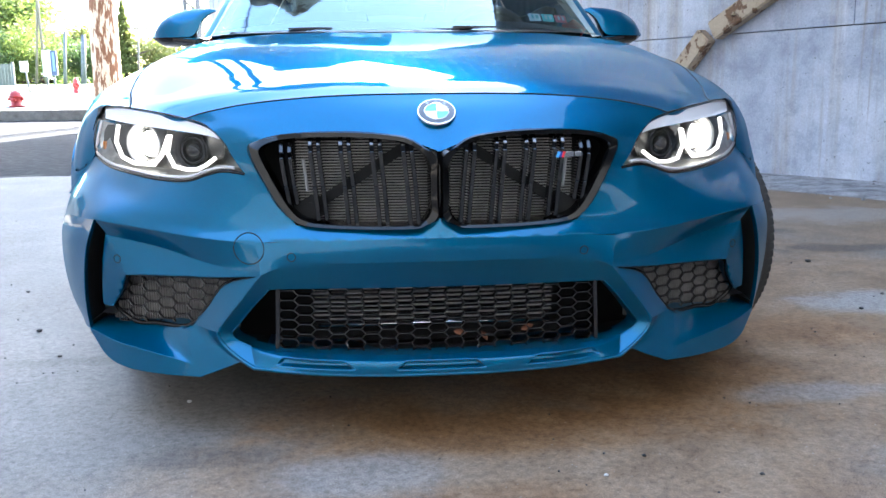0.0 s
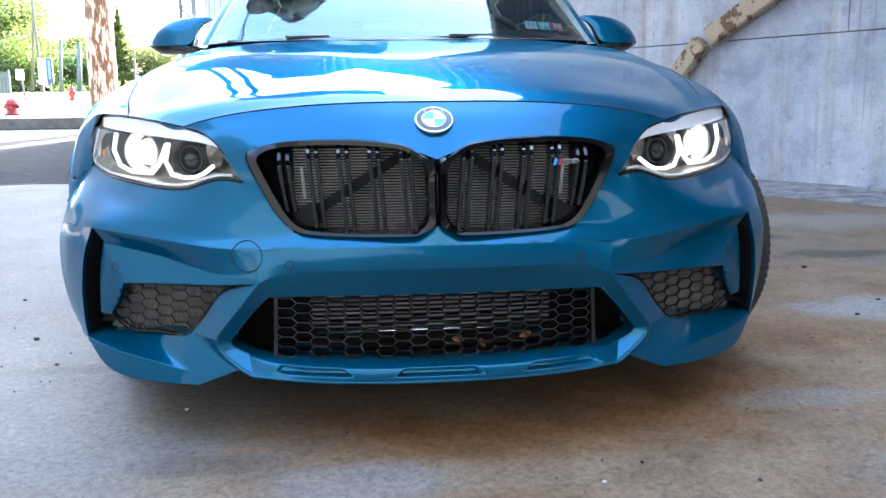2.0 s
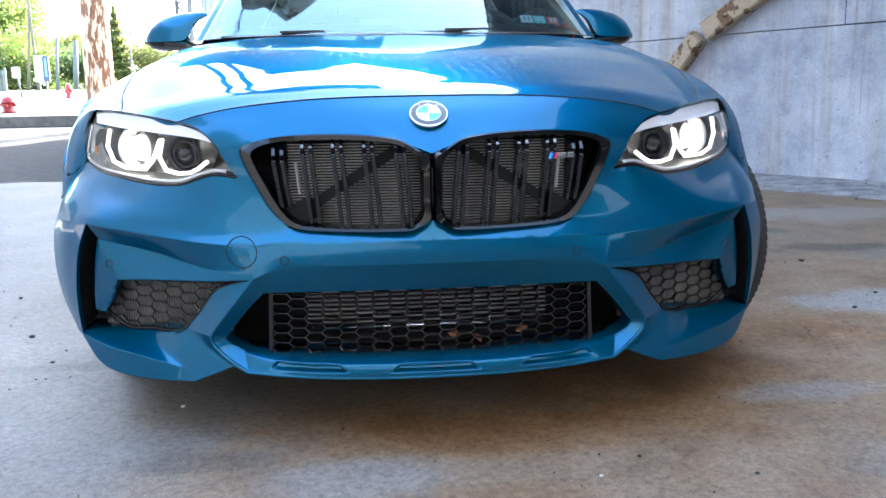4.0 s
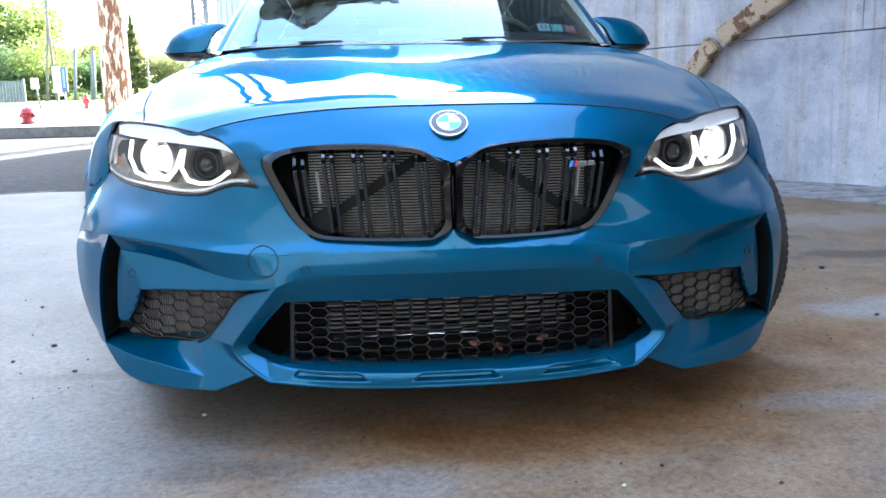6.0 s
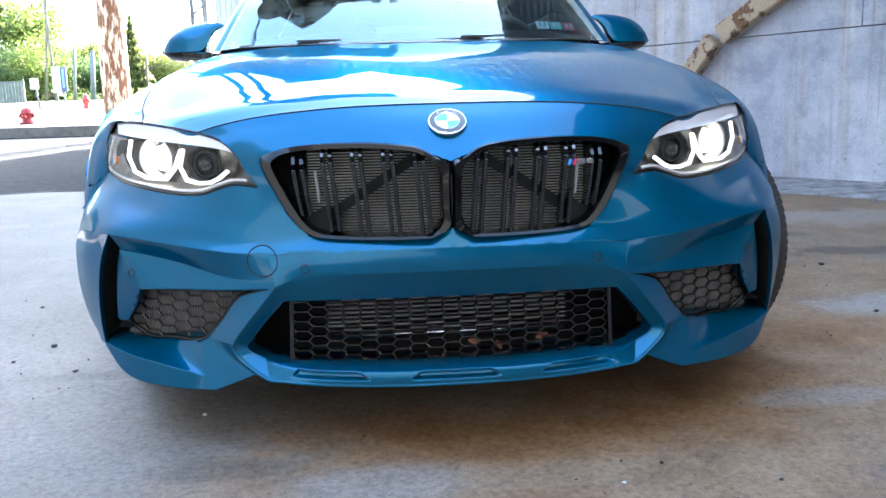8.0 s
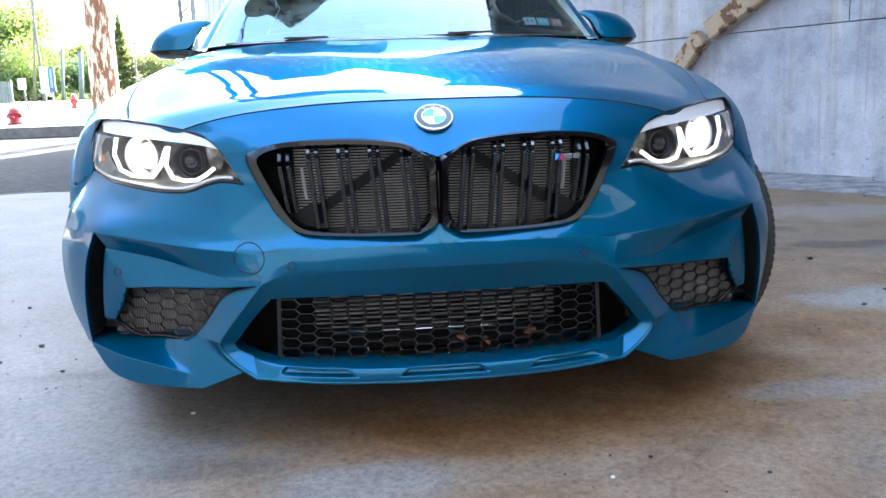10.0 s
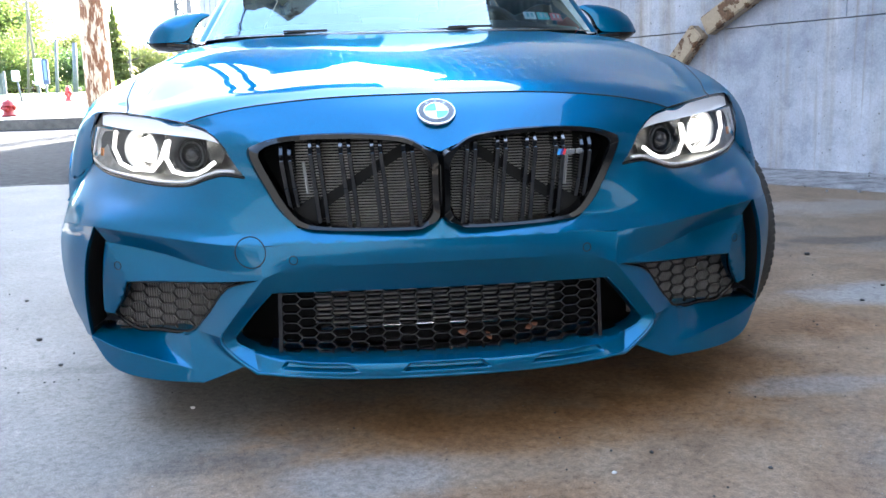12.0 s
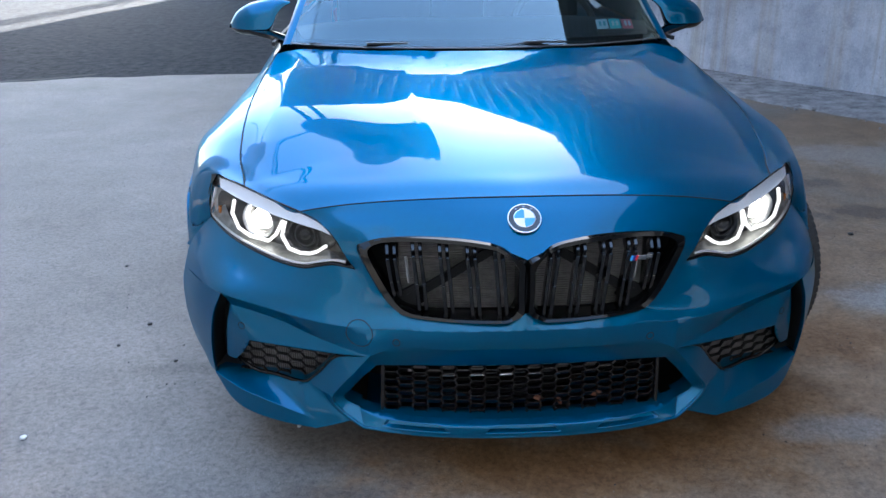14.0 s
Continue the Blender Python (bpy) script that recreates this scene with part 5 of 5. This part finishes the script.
# raking steel brace on the wall, in two lengths
brace = thing("wall_brace", "raking steel brace with peeling white paint and rust", "brace", tuple(on_wall(.5, 1, .1)))
for s0, z0, s1, z1, w in ((.26, .78, .70, 1.272, .17), (.78, 1.30, 2.4, 2.17, .18)):
    bm = bmesh.new()
    bar(bm, on_wall(s0, z0, .06), on_wall(s1, z1, .06), w, .12, 0, up=WN)
    bmesh.ops.bevel(bm, geom=bm.edges[:], offset=.012, segments=2, affect="EDGES")
    part("brace_length", bm, RUST, brace)
for s, z in ((.40, .92), (1.02, 1.43)):
    bm = bmesh.new()
    lathe(bm, [(.02, 0), (.02, .012), (.012, .02), (.001, .02)], Matrix.Translation(on_wall(s, z, .12)) @ WR @ pose(0, 0, 0, 90, 0, 0), 12)
    part("bolt", bm, RUST, brace)

# end frame of the building and its siding
frame_post = thing("steel_column", "dark grey latticed steel column at the wall's end", "column", tuple(on_wall(-12.7, 0, 0)))
for end, out, wide in ((-12.75, -.10, .08), (-12.75, .20, .08), (-12.42, .05, .06)):
    bm = bmesh.new()
    box(bm, on_wall(end, 2.3, out), (wide, .07, 4.6), m=WR, bevel=.004)
    part("upright_bar", bm, GREYSTEEL, frame_post)
for k in range(17):
    bm = bmesh.new()
    bar(bm, on_wall(-12.75, .3 + k * .25, -.10 if k % 2 else .20), on_wall(-12.75, .55 + k * .25, .20 if k % 2 else -.10), .05, .012, 0, up=WD)
    part("lacing_bar", bm, GREYSTEEL, frame_post)
siding = thing("siding", "grey upright metal siding above the wall", "siding", tuple(on_wall(-8, 3, 0)), kind="structure")
for k in range(33):
    bm = bmesh.new()
    box(bm, on_wall(-11.65 + k * .3, 3.05, .02), (.28, .05, 1.5), m=WR, bevel=.008)
    part("siding_board", bm, SIDING, siding)

# ---- roof decks overhead ----
HD = 4.60


def slab(name, corners, z0, z1, mat, label):
    bm = bmesh.new()
    lo = [bm.verts.new((x, y, z0)) for x, y in corners]
    hi = [bm.verts.new((x, y, z1)) for x, y in corners]
    bm.faces.new(lo), bm.faces.new(hi)
    for i in range(len(lo)):
        bm.faces.new((lo[i], lo[(i + 1) % len(lo)], hi[(i + 1) % len(hi)], hi[i]))
    bmesh.ops.recalc_face_normals(bm, faces=bm.faces)
    return tagged(part(name, bm, mat), label, "roof", kind="structure")


def corrugated(name, corners, z, step=.16):
    """Ribs of a steel deck that run along y, cut to a four-cornered outline."""
    bm = bmesh.new()
    xs = [c[0] for c in corners]
    x = min(xs)
    while x < max(xs):
        ends = []
        for (x1, y1), (x2, y2) in zip(corners, corners[1:] + corners[:1]):
            if (x1 > x + .05) != (x2 > x + .05):
                ends.append(y1 + (y2 - y1) * (x + .05 - x1) / (x2 - x1))
        if len(ends) == 2:
            y0, y1 = sorted(ends)
            sec = [(x, z + .075), (x + .026, z), (x + .072, z), (x + .098, z + .075), (x + step, z + .075)]
            grid(bm, [[(a, yy, b) for a, b in sec] for yy in (y0, y1)])
        x += step
    return tagged(part(name, bm, DECK), "ribbed steel underside of the deck", "ceiling", kind="structure")


RIGHT = [(-.2, 9.0), (-.2, 8.5), (.45, 7.4), (.80, 6.2), (1.12, 5.0), (1.26, 3.4), (1.5, 2.4), (2.0, 1.2), (3.2, -3.5), (3.6, -8.0), (9.0, -8.0), (9.0, 9.0)]
REAR = [(-3.2, 8.2), (-1.5, 7.1), (-.7, 7.4), (-.21, 8.5), (-.2, 9.02), (9.0, 9.02), (9.0, 15.2), (-3.2, 14.8)]
corrugated("ceiling_rear", REAR, HD, .145)
corrugated("ceiling_right", RIGHT, HD, .145)
slab("roof_rear", REAR, HD + .079, HD + .15, SOFFIT, "concrete roof slab over the ribbed deck")
slab("roof_right", RIGHT, HD + .079, HD + .15, SOFFIT, "concrete roof slab over the ribbed deck")
drum = thing("vent_drum", "round vent drum with peeling white paint over a cross tank", "vent", (-1.2, 4.5, 4.07))
bm = bmesh.new()
lathe(bm, [(.001, .94), (.46, .92), (.53, .86), (.54, .76), (.51, .71), (.60, .65), (.64, .55), (.65, .36), (.54, .26)], pose(-1.2, 4.5, 4.14, 4, 3, 0), 40)
part("drum_body", bm, CREAM, drum)
bm = bmesh.new()
lathe(bm, [(.001, -.98), (.30, -.94), (.44, -.80), (.49, -.5), (.50, .92), (.58, .93), (.58, 1.0), (.50, 1.01), (.50, 1.08), (.58, 1.09), (.58, 1.16), (.42, 1.17), (.40, 1.10), (.001, 1.08)], pose(-1.2, 4.5, 4.57, 0, 90, 0) @ Matrix.Diagonal((1, .75, 1, 1)), 40)
part("cross_tank", bm, CREAM, drum, "peeling horizontal tank with flanged end")
for a, b in (((-1.95, 4.75, 4.6), (-2.75, 8.1, 4.75)), ((-1.65, 4.9, 4.6), (-2.3, 8.1, 4.75))):
    bm = bmesh.new()
    tube(bm, [a, Vector(a).lerp(Vector(b), .5) + Vector((0, 0, .06)), b], .075, 8)
    part("drum_arm", bm, GREYSTEEL, drum)

for a, b in (((-1.9, 4.4, 4.62), (-10.5, -1.5, 6.4)), ((-2.0, 4.5, 4.7), (-10.5, .2, 7.2)), ((-3.15, 9.0, 4.8), (-10.5, 5.0, 7.4))):
    bm = bmesh.new()
    a, b = Vector(a), Vector(b)
    tube(bm, [a.lerp(b, k / 12) - Vector((0, 0, .55 * (1 - (k / 6 - 1) ** 2))) for k in range(13)], .02, 6)
    tagged(part("overhead_cable", bm, RUBBER), "black overhead cable slung across the yard", "cable", "overhead cables")

# ---- across the street ----
post = thing("timber_post", "thick timber post with peeling white paint", "post", (-6.63, 20.6, .745))
bm = bmesh.new()
rings = []
for k in range(30):
    z = .70 + k * .32
    r = .35 - .0045 * k
    rings.append([Vector((-6.63 + .012 * k * 0 + (r + .018 * noise.noise((3 * math.cos(a), 3 * math.sin(a), z * .6))) * math.cos(a), 20.6 + (r + .018 * noise.noise((3 * math.cos(a), 3 * math.sin(a), z * .6))) * math.sin(a), z)) for a in (2 * math.pi * i / 28 for i in range(29))])
grid(bm, rings)
part("shaft", bm, PEEL, post)


def hydrant(x, y, z, h, kind_label, wide=1.0):
    s = h / .36
    th = thing("fire_hydrant", kind_label, "hydrant", (x, y, z), "street hydrants")
    bm = bmesh.new()
    lathe(bm, [(.001, 0), (.115, 0), (.115, .03), (.088, .04), (.085, .20), (.105, .21), (.105, .235), (.092, .24), (.092, .275), (.072, .312), (.040, .332), (.022, .338), (.018, .36), (.001, .36)], Matrix.Translation((x, y, z)) @ Matrix.Diagonal((s * wide, s * wide, s, 1)), 20)
    part("barrel", bm, HYDRANT, th)
    for d in (-1, 1):
        bm = bmesh.new()
        lathe(bm, [(.03, 0), (.03, .05), (.036, .05), (.036, .075), (.001, .078)], Matrix.Translation((x, y, z)) @ Matrix.Diagonal((s * wide, s * wide, s, 1)) @ pose(d * .040, 0, .17, 0, 90 * d, 0), 14)
        part("nozzle", bm, HYDRANT, th)
    bm = bmesh.new()
    lathe(bm, [(.035, 0), (.035, .045), (.042, .045), (.042, .07), (.001, .074)], Matrix.Translation((x, y, z)) @ Matrix.Diagonal((s * wide, s * wide, s, 1)) @ pose(0, -.08, .15, 90, 0, 0), 14)
    part("front_nozzle", bm, HYDRANT, th)


hydrant(-7.66, 17.5, .60, .36, "squat red fire hydrant on the sidewalk", 1.35)
hydrant(-9.16, 26.0, .94, .47, "slim red fire hydrant farther along the sidewalk", .72)
hydrant(-7.55, 26.5, .95, .40, "red fire hydrant beside a pale concrete block")
bm = bmesh.new()
box(bm, (-7.12, 25.5, 1.08), (.55, .5, .50), bevel=.03)
tagged(part("concrete_block", bm, mottled("pink_concrete", (.20, .12, .095), (.27, .175, .145), 4, .85)), "pale pinkish concrete block on the sidewalk", "block")

PALE = mottled("white_sheet_metal", (.42, .42, .43), (.5, .5, .51), 3, .5)
sign = thing("street_sign", "white sign plate on a leaning steel post", "sign", (-12.83, 32, 1.03))
bm = bmesh.new()
tube(bm, [(-12.80, 32, .95), (-12.94, 32, 2.17)], .035, 8)
part("sign_post", bm, GREYSTEEL, sign)
bm = bmesh.new()
box(bm, (-12.92, 31.94, 1.96), (.29, .03, .39), bevel=.004)
part("sign_plate", bm, PALE, sign)

board = thing("billboard", "white and blue advertising board on posts", "board", (-16.3, 44, 1.45))
for x in (-16.40, -16.05):
    bm = bmesh.new()
    box(bm, (x, 44, 2.2), (.08, .08, 1.6))
    part("board_leg", bm, GREYSTEEL, board)
bm = bmesh.new()
box(bm, (-16.33, 43.9, 2.55), (.40, .12, 1.30), bevel=.01)
part("board_face", bm, PALE, board)
bm = bmesh.new()
box(bm, (-15.98, 43.9, 2.55), (.30, .12, 1.22), bevel=.01)
part("board_side", bm, material("board_blue", (.02, .035, .09), .5), board)
bm = bmesh.new()
box(bm, (-15.98, 43.83, 2.62), (.12, .02, .95))
part("board_stripe", bm, material("board_pale_blue", (.10, .16, .26), .5), board)

fence = thing("fence", "weathered grey-green slatted fence", "fence", (-20, 45, 1.4))
for k in range(60):
    bm = bmesh.new()
    box(bm, (-27.9 + k * .16, 45.0, 2.02), (.15, .04, 1.10), bevel=.004)
    part("fence_slat", bm, FENCE, fence)
for k in range(6):
    bm = bmesh.new()
    box(bm, (-27.9 + k * 1.9, 44.9, 2.05), (.10, .10, 1.25))
    part("fence_post", bm, GREYSTEEL, fence)

# utility poles, two of them crossing
for x, y, h, r, lean, mt, lab in ((-19.2, 50, 12, .07, 1.15, POLEWOOD, "dark weathered timber utility pole"), (-18.62, 50, 12, .08, -.25, POLEWOOD, "dark weathered timber utility pole"),
                         (-17.6, 50, 3.2, .10, .25, GREYSTEEL, "pale steel lamp pole across the street"), (-17.9, 54, 3.0, .07, .2, POLEWOOD, "thin timber pole across the street"), (-17.2, 52, 3.1, .16, .22, GREYSTEEL, "thick grey pole among the trees"), (-15.5, 58, 4.2, .08, .2, POLEWOOD, "thin timber pole across the street")):
    th = thing("utility_pole", lab, "pole", (x, y, 1.4), "utility poles")
    bm = bmesh.new()
    tube(bm, [(x, y, 1.2), (x + lean * .5, y, 1.4 + h / 2), (x + lean, y, 1.4 + h)], [r, r * .9, r * .75], 10)
    part("pole_shaft", bm, mt, th)
    if h > 4:
        bm = bmesh.new()
        box(bm, (x + lean, y, 1.4 + h * .93), (1.4, .1, .12))
        part("cross_arm", bm, POLEWOOD, th)


def leaf_material(name, a, b):
    m = material(name, a, .6)
    info = node(m, "ShaderNodeNewGeometry")
    set_input(m, "Base Color", ramp(m, info.outputs["Random Per Island"], [(0, a), (1, b)]))
    t = m.node_tree
    thin = t.nodes.new("ShaderNodeBsdfTranslucent")
    t.links.new(ramp(m, info.outputs["Random Per Island"], [(0, tuple(1.6 * c for c in a)), (1, tuple(1.6 * c for c in b))]), thin.inputs[0])
    both_sides = t.nodes.new("ShaderNodeMixShader")
    both_sides.inputs[0].default_value = 0.5
    t.links.new(t.nodes["Principled BSDF"].outputs[0], both_sides.inputs[1])
    t.links.new(thin.outputs[0], both_sides.inputs[2])
    t.links.new(both_sides.outputs[0], t.nodes["Material Output"].inputs["Surface"])
    return m


LEAF = leaf_material("spring_leaves", (.045, .075, .014), (.115, .145, .035))
LEAF_DARK = leaf_material("pine_needles", (.025, .05, .02), (.06, .10, .03))
LEAF_GOLD = leaf_material("yellow_green_leaves", (.075, .092, .022), (.14, .155, .045))


def tree(x, y, z, h, w, mat, label, seed, n=1500, conifer=False):
    rnd = random.Random(seed)
    th = thing("tree", label, "tree", (x, y, z), "trees across the street")
    bm = bmesh.new()
    tube(bm, [(x, y, z - .2), (x + .1, y, z + h * .4), (x, y, z + h * .8)], [h * .03, h * .022, h * .008], 8)
    tips = []
    for k in range(12):
        a, t = rnd.uniform(0, 6.28), rnd.uniform(.25, .75)
        base = Vector((x, y, z + h * t))
        tip = base + Vector((math.cos(a), math.sin(a), rnd.uniform(.2, .8))) * w * rnd.uniform(.45, .8) * (1.15 - t if conifer else 1)
        tube(bm, [base, base.lerp(tip, .5) + Vector((0, 0, .1)), tip], [h * .010, h * .006, h * .002], 5)
        tips.append(tip)
    part("trunk", bm, BARK, th)
    bm = bmesh.new()
    clumps = [(t, w * rnd.uniform(.22, .42)) for t in tips] + [(Vector((x + rnd.gauss(0, w * .3), y + rnd.gauss(0, w * .3), z + h * rnd.uniform(.35, .95))), w * rnd.uniform(.2, .38)) for _ in range(10)]
    for _ in range(n):
        if conifer:
            t = rnd.random() ** .7
            a = rnd.uniform(0, 6.28)
            r = w * .5 * t * rnd.uniform(.3, 1) * (.75 + .25 * math.sin(9 * t * 6.28))
            c = Vector((x + r * math.cos(a), y + r * math.sin(a), z + h * (1 - .85 * t)))
        else:
            q, r = rnd.choice(clumps)
            c = q + Vector((rnd.gauss(0, .5), rnd.gauss(0, .5), rnd.gauss(0, .42))) * r
        s = (h + 3) * .0120 * rnd.uniform(.6, 1.5)
        u = Vector((rnd.gauss(0, 1), rnd.gauss(0, 1), rnd.gauss(0, .6))).normalized()
        v = u.cross(Vector((rnd.gauss(0, 1), rnd.gauss(0, 1), 1))).normalized()
        vs = [bm.verts.new(c + u * s), bm.verts.new(c + v * s * .6), bm.verts.new(c - u * s), bm.verts.new(c - v * s * .6)]
        bm.faces.new(vs)
    part("crown", bm, mat, th)


GREEN = "spring-green broadleaf tree in sunlight"
for i, (x, y, h, w, mt, lab, con) in enumerate((
        (-27.0, 62, 7.2, 5.5, LEAF, GREEN, False), (-24.6, 60, 3.6, 3.4, LEAF, GREEN, False), (-22.6, 57, 2.6, 3.4, LEAF, GREEN, False), (-30.5, 58, 7, 6, LEAF, GREEN, False),
        (-23.6, 68, 4.6, 3.2, LEAF_GOLD, "yellow-green broadleaf tree in sunlight", False), (-22.6, 72, 3.8, 3.0, LEAF, GREEN, False), (-20.6, 66, 4.4, 2.6, LEAF_GOLD, "sparse olive-green narrow tree", True),
        (-17.9, 64, 6.2, 3.4, LEAF_GOLD, "sparse yellow-green tree behind the timber post", True), (-16.5, 66, 3.4, 3.2, LEAF_GOLD, "yellow-green broadleaf tree in sunlight", False),
        (-11.2, 72, 4.6, 5.0, LEAF_GOLD, "yellow-green broadleaf tree in sunlight", False), (-24.8, 55, 2.2, 3.0, LEAF_DARK, "dark green shrub in the shade of the trees", False), (-20.3, 60, 2.3, 2.6, LEAF_DARK, "dark green shrub in the shade of the trees", False), (-35, 66, 8, 7, LEAF, GREEN, False))):
    tree(x, y, ground_z(y), h, w, mt, lab, 40 + i, 4500 if con else 12000, con)
bm = bmesh.new()
rnd = random.Random(5)
for _ in range(9000):
    x = rnd.uniform(-110, 60)
    c = Vector((x, rnd.uniform(95, 115), 2.4 + rnd.random() ** 1.3 * (1.4 + .8 * noise.noise((x * .09, 0, 0)))))
    s = rnd.uniform(.3, .8)
    u = Vector((rnd.gauss(0, 1), rnd.gauss(0, 1), rnd.gauss(0, .6))).normalized()
    v = u.cross(Vector((rnd.gauss(0, 1), rnd.gauss(0, 1), 1))).normalized()
    bm.faces.new([bm.verts.new(c + u * s), bm.verts.new(c + v * s * .7), bm.verts.new(c - u * s), bm.verts.new(c - v * s * .7)])
tagged(part("far_woods", bm, LEAF), "pale green line of far woods", "woods", kind="stuff")


def parked_car(x, y, z, paint, label, turn):
    th = thing("parked_car", label, "car", (x, y, z), "parked cars")
    m = pose(x, y, z, 0, 0, turn)
    bm = bmesh.new()
    secs = []
    for t, h, wd in ((-2.2, .62, .80), (-2.1, .80, .86), (-1.2, .92, .90), (-.75, .98, .90), (1.2, 1.0, .90), (2.0, .95, .86), (2.2, .60, .80)):
        secs.append([m @ Vector((t, s * wd * k, zz)) for s, k, zz in ((-1, .9, .28), (-1, 1, .5), (-1, .97, h * .85), (-1, .85, h), (1, .85, h), (1, .97, h * .85), (1, 1, .5), (1, .9, .28))])
    grid(bm, secs)
    part("car_body", finish(bm), paint, th)
    bm = bmesh.new()
    grid(bm, [[m @ Vector((t, s * wd, zz)) for s, zz in ((-1, .92), (-.8, h), (.8, h), (1, .92))] for t, h, wd in ((-1.2, .94, .8), (-.4, 1.42, .78), (.7, 1.46, .78), (1.6, 1.0, .8))])
    part("cabin", finish(bm), BLACK_GLOSS, th)
    for t in (-1.35, 1.35):
        for s in (-.8, .8):
            bm = bmesh.new()
            lathe(bm, [(.001, -.1), (.2, -.1), (.32, -.1), (.33, -.08), (.33, .08), (.32, .1), (.001, .1)], m @ Matrix.Translation((t, s, .33)) @ pose(0, 0, 0, 90, 0, 0), 20)
            part("wheel", bm, RUBBER, th)


parked_car(-29.3, 75, 1.85, material("maroon_car_paint", (.05, .012, .02), .2, .3, 1.0), "dark maroon sedan parked beside the fence", 0)
parked_car(-15.4, 70, 1.62, material("dark_car_paint", (.02, .02, .03), .2, .3, 1.0), "dark sedan parked across the street", 10)
parked_car(-7.6, 50, 1.42, material("black_car_paint", (.012, .012, .014), .2, .3, 1.0), "black estate car parked across the street", 0)

# ---- litter on the slab ----
STONE = mottled("small_stones", (.02, .02, .02), (.08, .075, .07), 30, .85)
LEAFLITTER = mottled("dry_leaves", (.07, .022, .010), (.15, .055, .025), 40, .8)


def pebble(x, y, s, mat, label, cat):
    rnd = random.Random(int(1000 * (x + 9 * y)))
    bm = bmesh.new()
    bmesh.ops.create_icosphere(bm, subdivisions=2, radius=s)
    for v in bm.verts:
        v.co *= 1 + .35 * noise.noise(v.co * (1.5 / s) + Vector((x, y, 0)) * 7)
        v.co.z *= .55
        v.co += Vector((x, y, .004 + s * .45))
    for f in bm.faces:
        f.smooth = True
    tagged(part(cat, bm, mat), label, cat, "litter on the slab")


for x, y, s in ((-1.237, 1.098, .010), (-1.30, .93, .007), (-1.07, .80, .007), (1.79, 1.88, .013), (.415, -.07, .005), (.62, -.18, .005), (-1.5, 1.7, .008), (-1.75, .55, .006), (1.75, 1.25, .008), (1.55, 1.05, .008), (1.7, .9, .006)):
    pebble(x, y, s, STONE, "small grey stone on the slab", "pebble")
for x, y, s in ((-.607, .366, .006), (.311, -.153, .005), (-1.39, .35, .010), (.26, -.33, .004)):
    pebble(x, y, s, mottled("pale_scrap", (.55, .54, .52), (.7, .69, .66), 40, .8), "pale crumpled scrap on the slab", "scrap")
bm = bmesh.new()
rnd = random.Random(11)
for _ in range(420):
    x, y = rnd.uniform(-3.4, 3.0), rnd.uniform(-.9, 4.5)
    s = rnd.uniform(.0015, .0045)
    bmesh.ops.create_cube(bm, size=s, matrix=pose(x, y, .004 + s * .3, rnd.uniform(0, 40), rnd.uniform(0, 40), rnd.uniform(0, 90)))
tagged(part("grit", bm, STONE), "fine scattered grit on the slab", "grit", kind="stuff")

def dry_leaf(x, y, z, s, turn):
    """A small curled leaf with a midrib."""
    bm = bmesh.new()
    m = pose(x, y, z, 70, turn, 0)
    grid(bm, [[m @ Vector((u * s, v * s * .5 * (1 - (u * .9) ** 2), .18 * s * (abs(v) + .6 * u * u))) for v in (-1, -.5, 0, .5, 1)] for u in (-1, -.6, -.2, .2, .6, 1)])
    tagged(part("dry_leaf", bm, LEAFLITTER), "dry brown leaf caught in the lower grille", "leaf", "leaves in the grille")


for x, z, s, turn in ((.045, .243, .014, 10), (.098, .233, .012, 60), (.195, .247, .014, -20)):
    dry_leaf(x, .084 + .24 * x * x, z, s, turn)

# plain walls added out of view to block sky and darken the paint's reflections
BLOCKER = mottled("blocker_dark", (.036, .041, .049), (.060, .067, .078), 2, .9)
bm = bmesh.new()
box(bm, (4.5, -12.7, 10.8), (30.6, .4, 22.0), bevel=.05)
tagged(part("sky_blocker_front", bm, BLOCKER), "added unseen dark wall that blocks sky and darkens reflections", "wall", kind="structure")
bm = bmesh.new()
box(bm, (-10.7, .7, 5.8), (.4, 26.4, 12.0), bevel=.05)
tagged(part("sky_blocker_left", bm, BLOCKER), "added unseen dark wall that blocks sky and darkens reflections", "wall", kind="structure")
bm = bmesh.new()
box(bm, on_wall(13.3, 5.25, -.15), (13.4, .3, 4.26), m=WR, bevel=.02)
tagged(part("sky_blocker_upper", bm, BLOCKER), "added unseen dark wall that blocks sky and darkens reflections", "wall", kind="structure")
